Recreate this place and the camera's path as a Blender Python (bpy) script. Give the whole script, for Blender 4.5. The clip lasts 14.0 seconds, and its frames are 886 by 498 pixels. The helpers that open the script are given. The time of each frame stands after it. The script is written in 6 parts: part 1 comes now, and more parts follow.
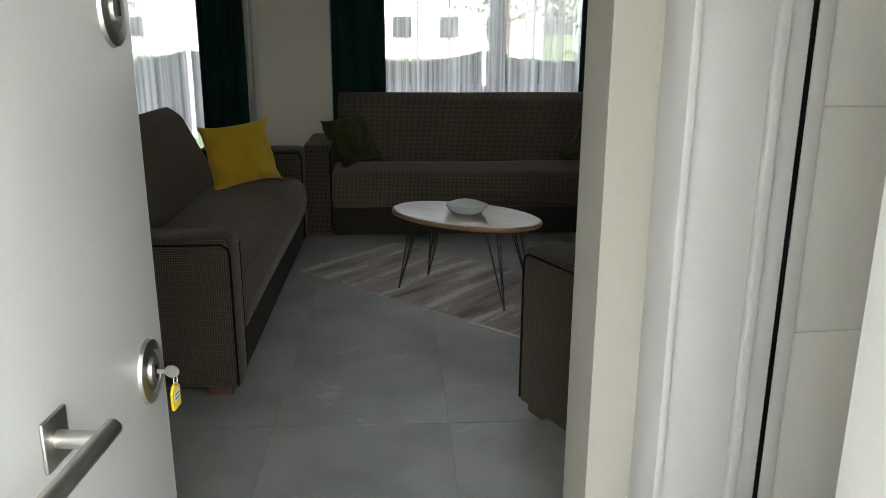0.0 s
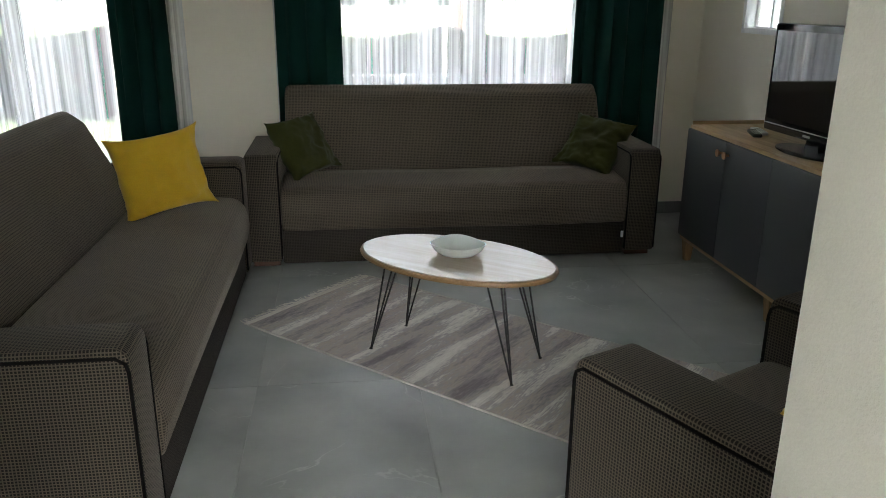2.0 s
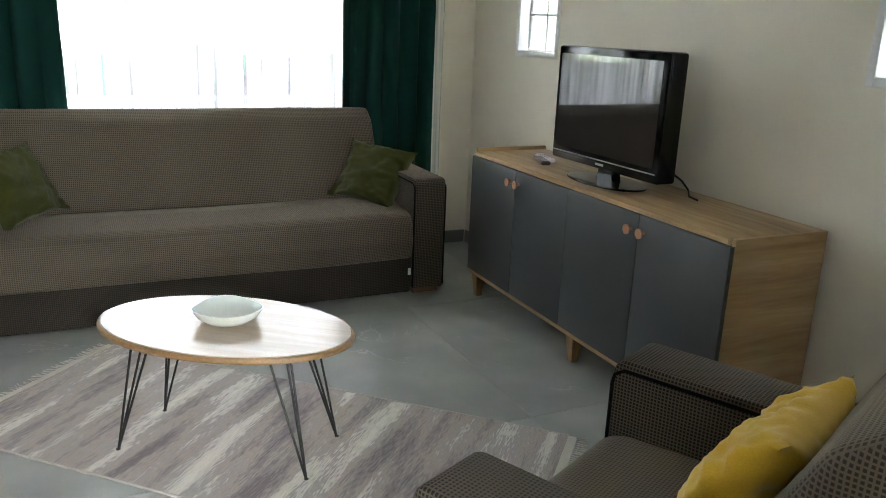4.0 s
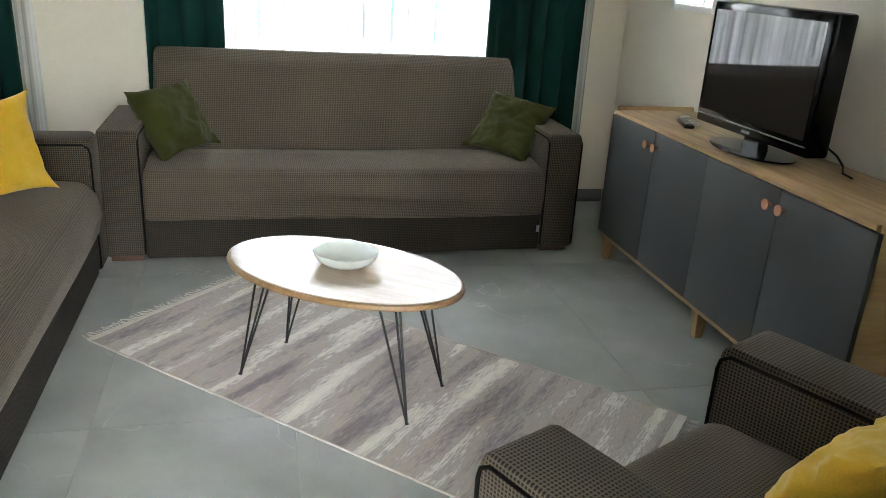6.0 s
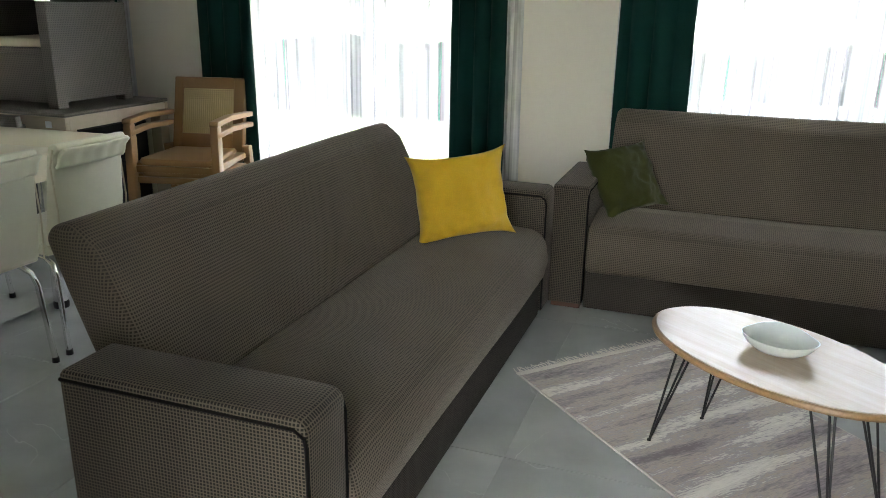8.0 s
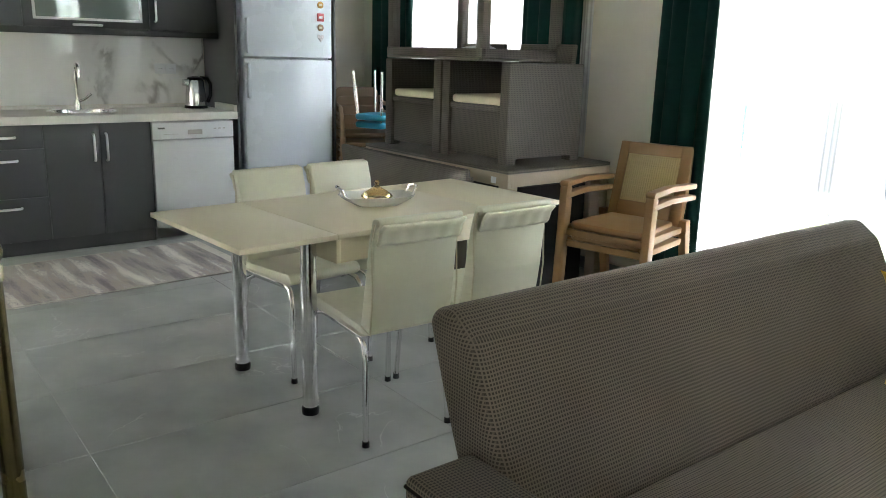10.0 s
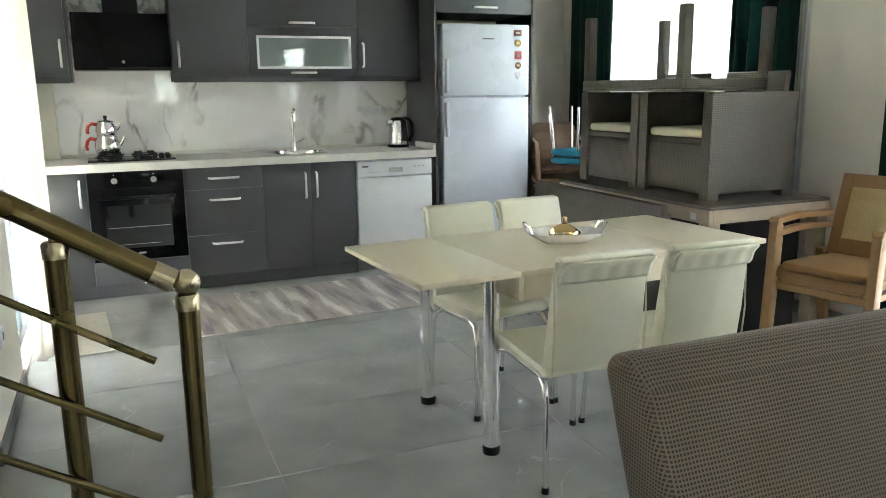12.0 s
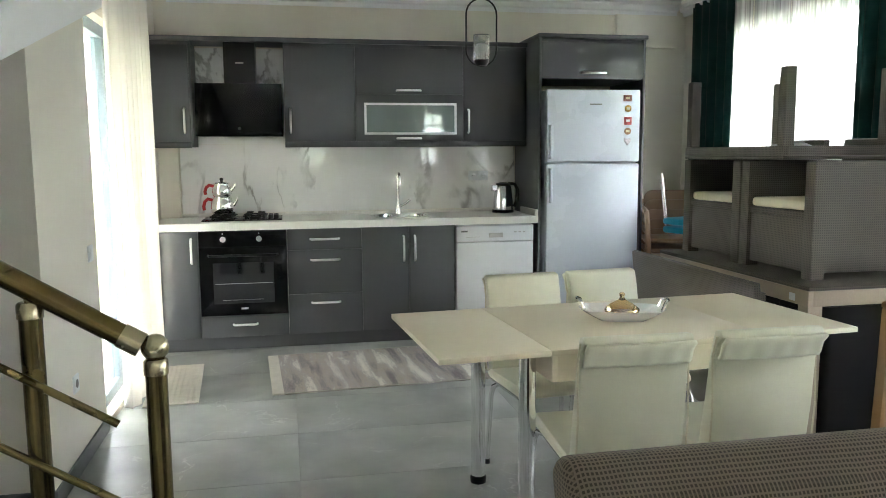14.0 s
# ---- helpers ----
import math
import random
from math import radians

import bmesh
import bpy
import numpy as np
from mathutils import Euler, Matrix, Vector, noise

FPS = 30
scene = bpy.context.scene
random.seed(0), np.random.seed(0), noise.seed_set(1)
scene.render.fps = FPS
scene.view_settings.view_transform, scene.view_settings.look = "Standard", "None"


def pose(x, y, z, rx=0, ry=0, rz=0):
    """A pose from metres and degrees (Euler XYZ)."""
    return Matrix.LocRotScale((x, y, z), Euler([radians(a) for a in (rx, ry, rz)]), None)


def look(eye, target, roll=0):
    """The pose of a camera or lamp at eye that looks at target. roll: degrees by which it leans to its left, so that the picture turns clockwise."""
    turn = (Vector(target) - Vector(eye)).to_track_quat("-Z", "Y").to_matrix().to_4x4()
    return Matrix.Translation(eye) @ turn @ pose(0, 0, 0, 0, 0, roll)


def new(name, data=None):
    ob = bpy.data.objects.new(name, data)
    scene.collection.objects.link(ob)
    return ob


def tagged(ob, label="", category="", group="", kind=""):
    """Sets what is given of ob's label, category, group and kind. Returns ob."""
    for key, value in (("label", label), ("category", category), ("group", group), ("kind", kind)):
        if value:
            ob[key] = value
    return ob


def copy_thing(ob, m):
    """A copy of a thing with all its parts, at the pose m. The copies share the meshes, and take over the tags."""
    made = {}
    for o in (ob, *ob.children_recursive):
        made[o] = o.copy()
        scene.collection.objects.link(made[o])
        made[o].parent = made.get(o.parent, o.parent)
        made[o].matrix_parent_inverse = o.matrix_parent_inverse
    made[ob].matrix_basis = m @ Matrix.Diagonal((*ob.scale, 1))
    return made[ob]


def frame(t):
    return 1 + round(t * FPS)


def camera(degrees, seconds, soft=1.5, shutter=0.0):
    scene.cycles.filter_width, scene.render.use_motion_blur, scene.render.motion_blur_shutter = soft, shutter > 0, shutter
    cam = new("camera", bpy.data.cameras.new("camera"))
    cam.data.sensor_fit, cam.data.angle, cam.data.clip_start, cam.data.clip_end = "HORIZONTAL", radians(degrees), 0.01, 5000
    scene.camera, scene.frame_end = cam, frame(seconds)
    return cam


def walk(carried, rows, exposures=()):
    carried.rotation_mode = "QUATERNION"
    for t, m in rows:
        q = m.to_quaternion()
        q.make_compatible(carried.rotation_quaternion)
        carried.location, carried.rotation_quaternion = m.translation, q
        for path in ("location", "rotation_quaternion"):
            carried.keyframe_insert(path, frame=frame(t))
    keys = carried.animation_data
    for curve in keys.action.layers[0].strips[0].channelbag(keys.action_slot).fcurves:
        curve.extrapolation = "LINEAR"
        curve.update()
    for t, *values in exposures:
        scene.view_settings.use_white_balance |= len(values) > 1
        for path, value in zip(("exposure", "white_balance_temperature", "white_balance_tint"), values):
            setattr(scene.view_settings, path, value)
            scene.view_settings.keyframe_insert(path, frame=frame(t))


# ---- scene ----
cam = camera(59.2, 14.0, soft=0.9)
PATH = [
    (0, (0.808, 0.989, 1.314), (0.919, 2.912, 0.777), 0.2),
    (0.5, (0.768, 1.17, 1.313), (0.9, 3.088, 0.763), 0.7),
    (1, (0.79, 1.396, 1.321), (0.912, 3.302, 0.729), 1.2),
    (1.5, (0.787, 1.634, 1.384), (0.902, 3.535, 0.773), 0.1),
    (2, (0.725, 1.957, 1.386), (0.964, 3.846, 0.774), 0.4),
    (2.5, (0.745, 2.186, 1.371), (1.089, 4.06, 0.764), 1.8),
    (3, (0.773, 2.359, 1.37), (1.393, 4.178, 0.817), 2.8),
    (3.2, (0.775, 2.405, 1.346), (1.537, 4.179, 0.825), 2.5),
    (5.5, (0.775, 2.5, 1.368), (1.61, 4.197, 0.719), 2.9),
    (6, (0.881, 2.466, 1.374), (1.335, 4.287, 0.683), 3.5),
    (6.5, (0.99, 2.428, 1.379), (1.04, 4.309, 0.699), 3.3),
    (7, (1.001, 2.442, 1.387), (0.737, 4.318, 0.747), 2.1),
    (7.5, (0.97, 2.453, 1.393), (0.479, 4.291, 0.774), 1.5),
    (8, (0.92, 2.476, 1.406), (0.277, 4.273, 0.806), 0.9),
    (8.5, (0.819, 2.51, 1.41), (0.035, 4.25, 0.811), 0.7),
    (9, (0.77, 2.63, 1.395), (-0.257, 4.245, 0.813), 1.4),
    (9.2, (0.76, 2.719, 1.406), (-0.389, 4.253, 0.833), 1.9),
    (11.3, (0.686, 2.92, 1.437), (-1.104, 3.738, 1.081), -0.7),
    (11.5, (0.691, 2.925, 1.436), (-1.107, 3.722, 1.07), -0.7),
    (12, (0.696, 2.958, 1.421), (-1.111, 3.715, 1.019), -0.7),
    (12.5, (0.589, 3.061, 1.408), (-1.232, 3.746, 0.943), -0.4),
    (13, (0.548, 3.179, 1.407), (-1.323, 3.724, 0.954), 0.7),
    (13.5, (0.655, 3.338, 1.423), (-1.269, 3.761, 1.076), 0.8),
    (14, (0.725, 3.411, 1.433), (-1.222, 3.799, 1.191), -0.4),
]
EXPOSURES = [(0, 3.25), (0.6, 3.6), (1.2, 3.95), (2.0, 4.3), (3.0, 5.35), (5.5, 5.35), (6.0, 5.5), (6.5, 5.3), (7.0, 5.1), (8.0, 5.05), (8.5, 5.2), (9.0, 5.5), (11.5, 5.75), (12.5, 6.0), (14.0, 5.8)]
walk(cam, [(t, look(eye, target, roll)) for t, eye, target, roll in PATH], EXPOSURES)

# ---- light ----
world = bpy.data.worlds.new("sky")
scene.world = world
world.use_nodes = True
wn = world.node_tree.nodes
sky = wn.new("ShaderNodeTexSky")
sky.sky_type, sky.sun_disc = "NISHITA", False
sky.sun_elevation, sky.sun_rotation = radians(64), radians(190)
sky.dust_density, sky.air_density = 4.0, 1.0
haze = wn.new("ShaderNodeHueSaturation")
haze.inputs["Saturation"].default_value = 0.3
world.node_tree.links.new(sky.outputs[0], haze.inputs["Color"])
world.node_tree.links.new(haze.outputs[0], wn["Background"].inputs[0])
wn["Background"].inputs[1].default_value = 0.15
sun = new("sun", bpy.data.lights.new("sun", "SUN"))
sun.data.energy, sun.data.angle, sun.data.color = 1.3, radians(25), (1.0, 0.97, 0.93)
sun.matrix_world = look((0.6, -3.4, 7), (0, 0, 0))

# ---- mesh helpers ----
def bm_box(bm, x0, x1, y0, y1, z0, z1, bevel=0.0, seg=2):
    r = bmesh.ops.create_cube(bm, size=1.0, matrix=Matrix.Translation(((x0 + x1) / 2, (y0 + y1) / 2, (z0 + z1) / 2)) @ Matrix.Diagonal((x1 - x0, y1 - y0, z1 - z0, 1)))
    if bevel > 0:
        edges = list({e for v in r["verts"] for e in v.link_edges})
        bmesh.ops.bevel(bm, geom=edges, offset=bevel, segments=seg, profile=0.5, affect="EDGES")
    return bm


def box(x0, x1, y0, y1, z0, z1, bevel=0.0, seg=2):
    return bm_box(bmesh.new(), x0, x1, y0, y1, z0, z1, bevel, seg)


def bm_tube(bm, points, r, sides=10, closed=False, r2=None):
    """A round bar along points."""
    pts = [Vector(p) for p in points]
    n = len(pts)
    rings = []
    up = None
    for i, p in enumerate(pts):
        a = pts[i - 1] if (i > 0 or closed) else p
        b = pts[(i + 1) % n] if (i < n - 1 or closed) else p
        d = (b - a).normalized()
        if up is None:
            up = Vector((0, 0, 1)) if abs(d.z) < 0.9 else Vector((1, 0, 0))
        side = d.cross(up).normalized()
        up = side.cross(d).normalized()
        rr = r if r2 is None else r + (r2 - r) * i / max(1, n - 1)
        rings.append([bm.verts.new(p + rr * (math.cos(2 * math.pi * k / sides) * side + math.sin(2 * math.pi * k / sides) * up)) for k in range(sides)])
    for i in range(n if closed else n - 1):
        A, B = rings[i], rings[(i + 1) % n]
        for k in range(sides):
            bm.faces.new((A[k], A[(k + 1) % sides], B[(k + 1) % sides], B[k]))
    if not closed:
        bm.faces.new(rings[0][::-1])
        bm.faces.new(rings[-1])
    return bm


def tube(points, r, sides=10, closed=False, r2=None):
    return bm_tube(bmesh.new(), points, r, sides, closed, r2)


def bm_lathe(bm, profile, seg=24, cx=0.0, cy=0.0):
    """Turned shape: profile of (radius, z)."""
    rings = []
    for r, z in profile:
        rings.append([bm.verts.new((cx + r * math.cos(2 * math.pi * k / seg), cy + r * math.sin(2 * math.pi * k / seg), z)) for k in range(seg)] if r > 1e-5 else [bm.verts.new((cx, cy, z))])
    for A, B in zip(rings, rings[1:]):
        for k in range(seg):
            j = (k + 1) % seg
            if len(A) == 1:
                bm.faces.new((A[0], B[j], B[k]))
            elif len(B) == 1:
                bm.faces.new((A[k], A[j], B[0]))
            else:
                bm.faces.new((A[k], A[j], B[j], B[k]))
    return bm


def lathe(profile, seg=24, cx=0.0, cy=0.0):
    return bm_lathe(bmesh.new(), profile, seg, cx, cy)


def rounded(points, seg=5):
    """Polygon from (u, v, corner radius), corners rounded."""
    out = []
    n = len(points)
    for i, (u, v, r) in enumerate(points):
        p, a, b = Vector((u, v)), Vector(points[i - 1][:2]), Vector(points[(i + 1) % n][:2])
        if r <= 0:
            out.append(p)
            continue
        da, db = (a - p).normalized(), (b - p).normalized()
        ang = da.angle(db)
        t = min(r / math.tan(ang / 2), (a - p).length * 0.49, (b - p).length * 0.49)
        rr = t * math.tan(ang / 2)
        c = p + (da + db).normalized() * (rr / math.sin(ang / 2))
        s, e = p + da * t - c, p + db * t - c
        turn = s.angle_signed(e)
        for k in range(seg + 1):
            w = turn * k / seg
            out.append(c + Vector((s.x * math.cos(w) + s.y * math.sin(w), -s.x * math.sin(w) + s.y * math.cos(w))))
    return out


def prism(points, lo, hi, axis="x", bevel=0.0, seg=5, bseg=2):
    """Outline (first, second coordinate, radius) drawn out along an axis. axis x: outline in y, z; y: in x, z; z: in x, y."""
    bm = bmesh.new()
    ring = rounded(points, seg)

    def at(u, v, w):
        return (w, u, v) if axis == "x" else (u, w, v) if axis == "y" else (u, v, w)
    A = [bm.verts.new(at(p.x, p.y, lo)) for p in ring]
    B = [bm.verts.new(at(p.x, p.y, hi)) for p in ring]
    n = len(ring)
    for k in range(n):
        bm.faces.new((A[k], A[(k + 1) % n], B[(k + 1) % n], B[k]))
    fa, fb = bm.faces.new(A[::-1]), bm.faces.new(B)
    bmesh.ops.recalc_face_normals(bm, faces=bm.faces)
    if bevel > 0:
        bmesh.ops.bevel(bm, geom=list(fa.edges) + list(fb.edges), offset=bevel, segments=bseg, profile=0.5, affect="EDGES")
    return bm


def soften(bm, cuts, amount, size, seed=0):
    """Cut large faces and push the skin about a little, as stuffed cloth does."""
    bmesh.ops.subdivide_edges(bm, edges=[e for e in bm.edges if e.calc_length() > cuts], cuts=3, use_grid_fill=True)
    for v in bm.verts:
        v.co += v.normal * amount * noise.noise(v.co / size + Vector((seed, seed * 1.7, 0)))
    return bm


def shade(ob, angle=40):
    me = ob.data
    total, many = sum(p.area for p in me.polygons), len(me.polygons) >= 20
    for p in me.polygons:
        # broad level faces of bevelled boards stay truly flat
        p.use_smooth = not (many and p.area > 0.06 * total and max(abs(c) for c in p.normal) > 0.9999)
    me.set_sharp_from_angle(angle=radians(angle))
    return ob


def part(name, bm, material, parent=None, label="", angle=40):
    me = bpy.data.meshes.new(name)
    bmesh.ops.recalc_face_normals(bm, faces=bm.faces)
    bm.to_mesh(me)
    bm.free()
    me.materials.append(material)
    ob = new(name, me)
    if parent is not None:
        ob.parent = parent
    shade(ob, angle)
    return tagged(ob, label) if label else ob


def thing(name, m, label, category, group="", kind=""):
    ob = new(name)
    ob.empty_display_size = 0.1
    ob.matrix_basis = m
    return tagged(ob, label, category, group, kind)


def solid(name, bm, material, label, category, kind="", group="", angle=40):
    return tagged(part(name, bm, material, None, "", angle), label, category, group, kind)


# ---- materials ----
def mat(name, colour, rough=0.5, metal=0.0, spec=0.5, vary=0.12, scale=6.0, fine=120.0, bump=0.0, bump_scale=None, sheen=0.0, coat=0.0, object_vary=0.0, rough_vary=0.03):
    """Surface with two scales of unevenness, in metres."""
    m = bpy.data.materials.new(name)
    m.use_nodes = True
    nt = m.node_tree
    b = nt.nodes["Principled BSDF"]
    L = nt.links.new
    b.inputs["Base Color"].default_value = (*colour, 1)
    b.inputs["Roughness"].default_value, b.inputs["Metallic"].default_value = rough, metal
    b.inputs["Specular IOR Level"].default_value = spec
    b.inputs["Sheen Weight"].default_value, b.inputs["Coat Weight"].default_value = sheen, coat
    tc = nt.nodes.new("ShaderNodeTexCoord")
    n1, n2 = nt.nodes.new("ShaderNodeTexNoise"), nt.nodes.new("ShaderNodeTexNoise")
    n1.inputs["Scale"].default_value, n2.inputs["Scale"].default_value = scale, fine
    n1.inputs["Detail"].default_value = 6
    for n in (n1, n2):
        L(tc.outputs["Object"], n.inputs["Vector"])
    add = nt.nodes.new("ShaderNodeMath")
    add.operation = "ADD"
    L(n1.outputs["Fac"], add.inputs[0])
    L(n2.outputs["Fac"], add.inputs[1])
    mr = nt.nodes.new("ShaderNodeMapRange")
    mr.inputs["From Min"].default_value, mr.inputs["From Max"].default_value = 0.6, 1.4
    mr.inputs["To Min"].default_value, mr.inputs["To Max"].default_value = 1 - vary, 1 + vary
    L(add.outputs[0], mr.inputs["Value"])
    mul = nt.nodes.new("ShaderNodeVectorMath")
    mul.operation = "SCALE"
    mul.inputs[0].default_value = colour
    L(mr.outputs[0], mul.inputs["Scale"])
    out = mul.outputs[0]
    if object_vary:
        oi = nt.nodes.new("ShaderNodeObjectInfo")
        m2 = nt.nodes.new("ShaderNodeMapRange")
        m2.inputs["To Min"].default_value, m2.inputs["To Max"].default_value = 1 - object_vary, 1 + object_vary
        L(oi.outputs["Random"], m2.inputs["Value"])
        s2 = nt.nodes.new("ShaderNodeVectorMath")
        s2.operation = "SCALE"
        L(out, s2.inputs[0])
        L(m2.outputs[0], s2.inputs["Scale"])
        out = s2.outputs[0]
    L(out, b.inputs["Base Color"])
    r = nt.nodes.new("ShaderNodeMapRange")
    r.inputs["From Min"].default_value, r.inputs["From Max"].default_value = 0.3, 0.7
    r.inputs["To Min"].default_value, r.inputs["To Max"].default_value = max(0.02, rough - rough_vary), min(1, rough + rough_vary)
    L(n1.outputs["Fac"], r.inputs["Value"])
    L(r.outputs[0], b.inputs["Roughness"])
    if bump:
        bp = nt.nodes.new("ShaderNodeBump")
        bp.inputs["Strength"].default_value = bump
        bp.inputs["Distance"].default_value = 0.004
        src = n2.outputs["Fac"]
        if bump_scale:
            n3 = nt.nodes.new("ShaderNodeTexNoise")
            n3.inputs["Scale"].default_value = bump_scale
            L(tc.outputs["Object"], n3.inputs["Vector"])
            src = n3.outputs["Fac"]
        L(src, bp.inputs["Height"])
        L(bp.outputs[0], b.inputs["Normal"])
    return m


def nodes_of(m):
    nt = m.node_tree
    return nt, nt.nodes, nt.links.new, nt.nodes["Principled BSDF"]


def woven(name, dark, light, pitch, width, bump=0.5, rough=0.9, sheen=0.1):
    """Cloth or plait with a small grid of lighter threads on every side of the thing."""
    m = bpy.data.materials.new(name)
    m.use_nodes = True
    nt, N, L, b = nodes_of(m)
    b.inputs["Roughness"].default_value = rough
    b.inputs["Specular IOR Level"].default_value = 0.25
    b.inputs["Sheen Weight"].default_value, b.inputs["Sheen Roughness"].default_value = sheen, 0.42
    b.inputs["Sheen Tint"].default_value = (1.0, 0.90, 0.76, 1)
    tc = N.new("ShaderNodeTexCoord")
    sc = N.new("ShaderNodeVectorMath")
    sc.operation = "SCALE"
    sc.inputs["Scale"].default_value = 2 * math.pi / pitch
    wob = N.new("ShaderNodeTexNoise")
    wob.inputs["Scale"].default_value, wob.inputs["Detail"].default_value = 14, 4
    L(tc.outputs["Object"], wob.inputs["Vector"])
    wa = N.new("ShaderNodeVectorMath")
    wa.operation = "MULTIPLY_ADD"
    wa.inputs[1].default_value = (pitch * 0.55,) * 3
    L(wob.outputs["Color"], wa.inputs[0])
    L(tc.outputs["Object"], wa.inputs[2])
    L(wa.outputs[0], sc.inputs[0])
    sp, sn = N.new("ShaderNodeSeparateXYZ"), N.new("ShaderNodeSeparateXYZ")
    L(sc.outputs[0], sp.inputs[0])
    L(tc.outputs["Normal"], sn.inputs[0])
    lines = []
    for i in range(3):
        s = N.new("ShaderNodeMath")
        s.operation = "SINE"
        L(sp.outputs[i], s.inputs[0])
        mr = N.new("ShaderNodeMapRange")
        mr.interpolation_type = "SMOOTHSTEP"
        mr.inputs["From Min"].default_value, mr.inputs["From Max"].default_value = 1 - 2 * width - 0.35, 1 - 2 * width + 0.35
        L(s.outputs[0], mr.inputs["Value"])
        a = N.new("ShaderNodeMath")
        a.operation = "ABSOLUTE"
        L(sn.outputs[i], a.inputs[0])
        k = N.new("ShaderNodeMapRange")
        k.inputs["From Min"].default_value, k.inputs["From Max"].default_value = 0.75, 0.6
        L(a.outputs[0], k.inputs["Value"])
        p = N.new("ShaderNodeMath")
        p.operation = "MULTIPLY"
        L(mr.outputs[0], p.inputs[0])
        L(k.outputs[0], p.inputs[1])
        lines.append(p.outputs[0])
    m1, m2 = N.new("ShaderNodeMath"), N.new("ShaderNodeMath")
    m1.operation = m2.operation = "MAXIMUM"
    L(lines[0], m1.inputs[0])
    L(lines[1], m1.inputs[1])
    L(m1.outputs[0], m2.inputs[0])
    L(lines[2], m2.inputs[1])
    nz = N.new("ShaderNodeTexNoise")
    nz.inputs["Scale"].default_value = 3.5
    L(tc.outputs["Object"], nz.inputs["Vector"])
    mix = N.new("ShaderNodeMix")
    mix.data_type = "RGBA"
    mix.inputs["A"].default_value, mix.inputs["B"].default_value = (*dark, 1), (*light, 1)
    L(m2.outputs[0], mix.inputs["Factor"])
    vr = N.new("ShaderNodeMapRange")
    vr.inputs["To Min"].default_value, vr.inputs["To Max"].default_value = 0.8, 1.2
    L(nz.outputs["Fac"], vr.inputs["Value"])
    mu = N.new("ShaderNodeVectorMath")
    mu.operation = "SCALE"
    L(mix.outputs["Result"], mu.inputs[0])
    L(vr.outputs[0], mu.inputs["Scale"])
    L(mu.outputs[0], b.inputs["Base Color"])
    bp = N.new("ShaderNodeBump")
    bp.inputs["Strength"].default_value, bp.inputs["Distance"].default_value = bump, 0.002
    L(m2.outputs[0], bp.inputs["Height"])
    L(bp.outputs[0], b.inputs["Normal"])
    return m


def wood(name, a, c, rough=0.45, along="x", scale=1.0):
    """Wood-look board, grain along one axis."""
    m = bpy.data.materials.new(name)
    m.use_nodes = True
    nt, N, L, b = nodes_of(m)
    b.inputs["Roughness"].default_value = rough
    tc, mp = N.new("ShaderNodeTexCoord"), N.new("ShaderNodeMapping")
    k = {"x": (2, 26, 26), "y": (26, 2, 26), "z": (26, 26, 2)}[along]
    mp.inputs["Scale"].default_value = [v * scale for v in k]
    L(tc.outputs["Object"], mp.inputs["Vector"])
    n1 = N.new("ShaderNodeTexNoise")
    n1.inputs["Scale"].default_value, n1.inputs["Detail"].default_value, n1.inputs["Distortion"].default_value = 1.0, 8, 0.6
    L(mp.outputs[0], n1.inputs["Vector"])
    n2 = N.new("ShaderNodeTexNoise")
    n2.inputs["Scale"].default_value = 6.0
    L(mp.outputs[0], n2.inputs["Vector"])
    ad = N.new("ShaderNodeMath")
    ad.operation = "MULTIPLY_ADD"
    ad.inputs[1].default_value = 0.35
    L(n2.outputs["Fac"], ad.inputs[0])
    L(n1.outputs["Fac"], ad.inputs[2])
    cr = N.new("ShaderNodeValToRGB")
    cr.color_ramp.elements[0].position, cr.color_ramp.elements[1].position = 0.45, 0.9
    cr.color_ramp.elements[0].color, cr.color_ramp.elements[1].color = (*a, 1), (*c, 1)
    L(ad.outputs[0], cr.inputs["Fac"])
    L(cr.outputs[0], b.inputs["Base Color"])
    bp = N.new("ShaderNodeBump")
    bp.inputs["Strength"].default_value, bp.inputs["Distance"].default_value = 0.08, 0.002
    L(ad.outputs[0], bp.inputs["Height"])
    L(bp.outputs[0], b.inputs["Normal"])
    return m


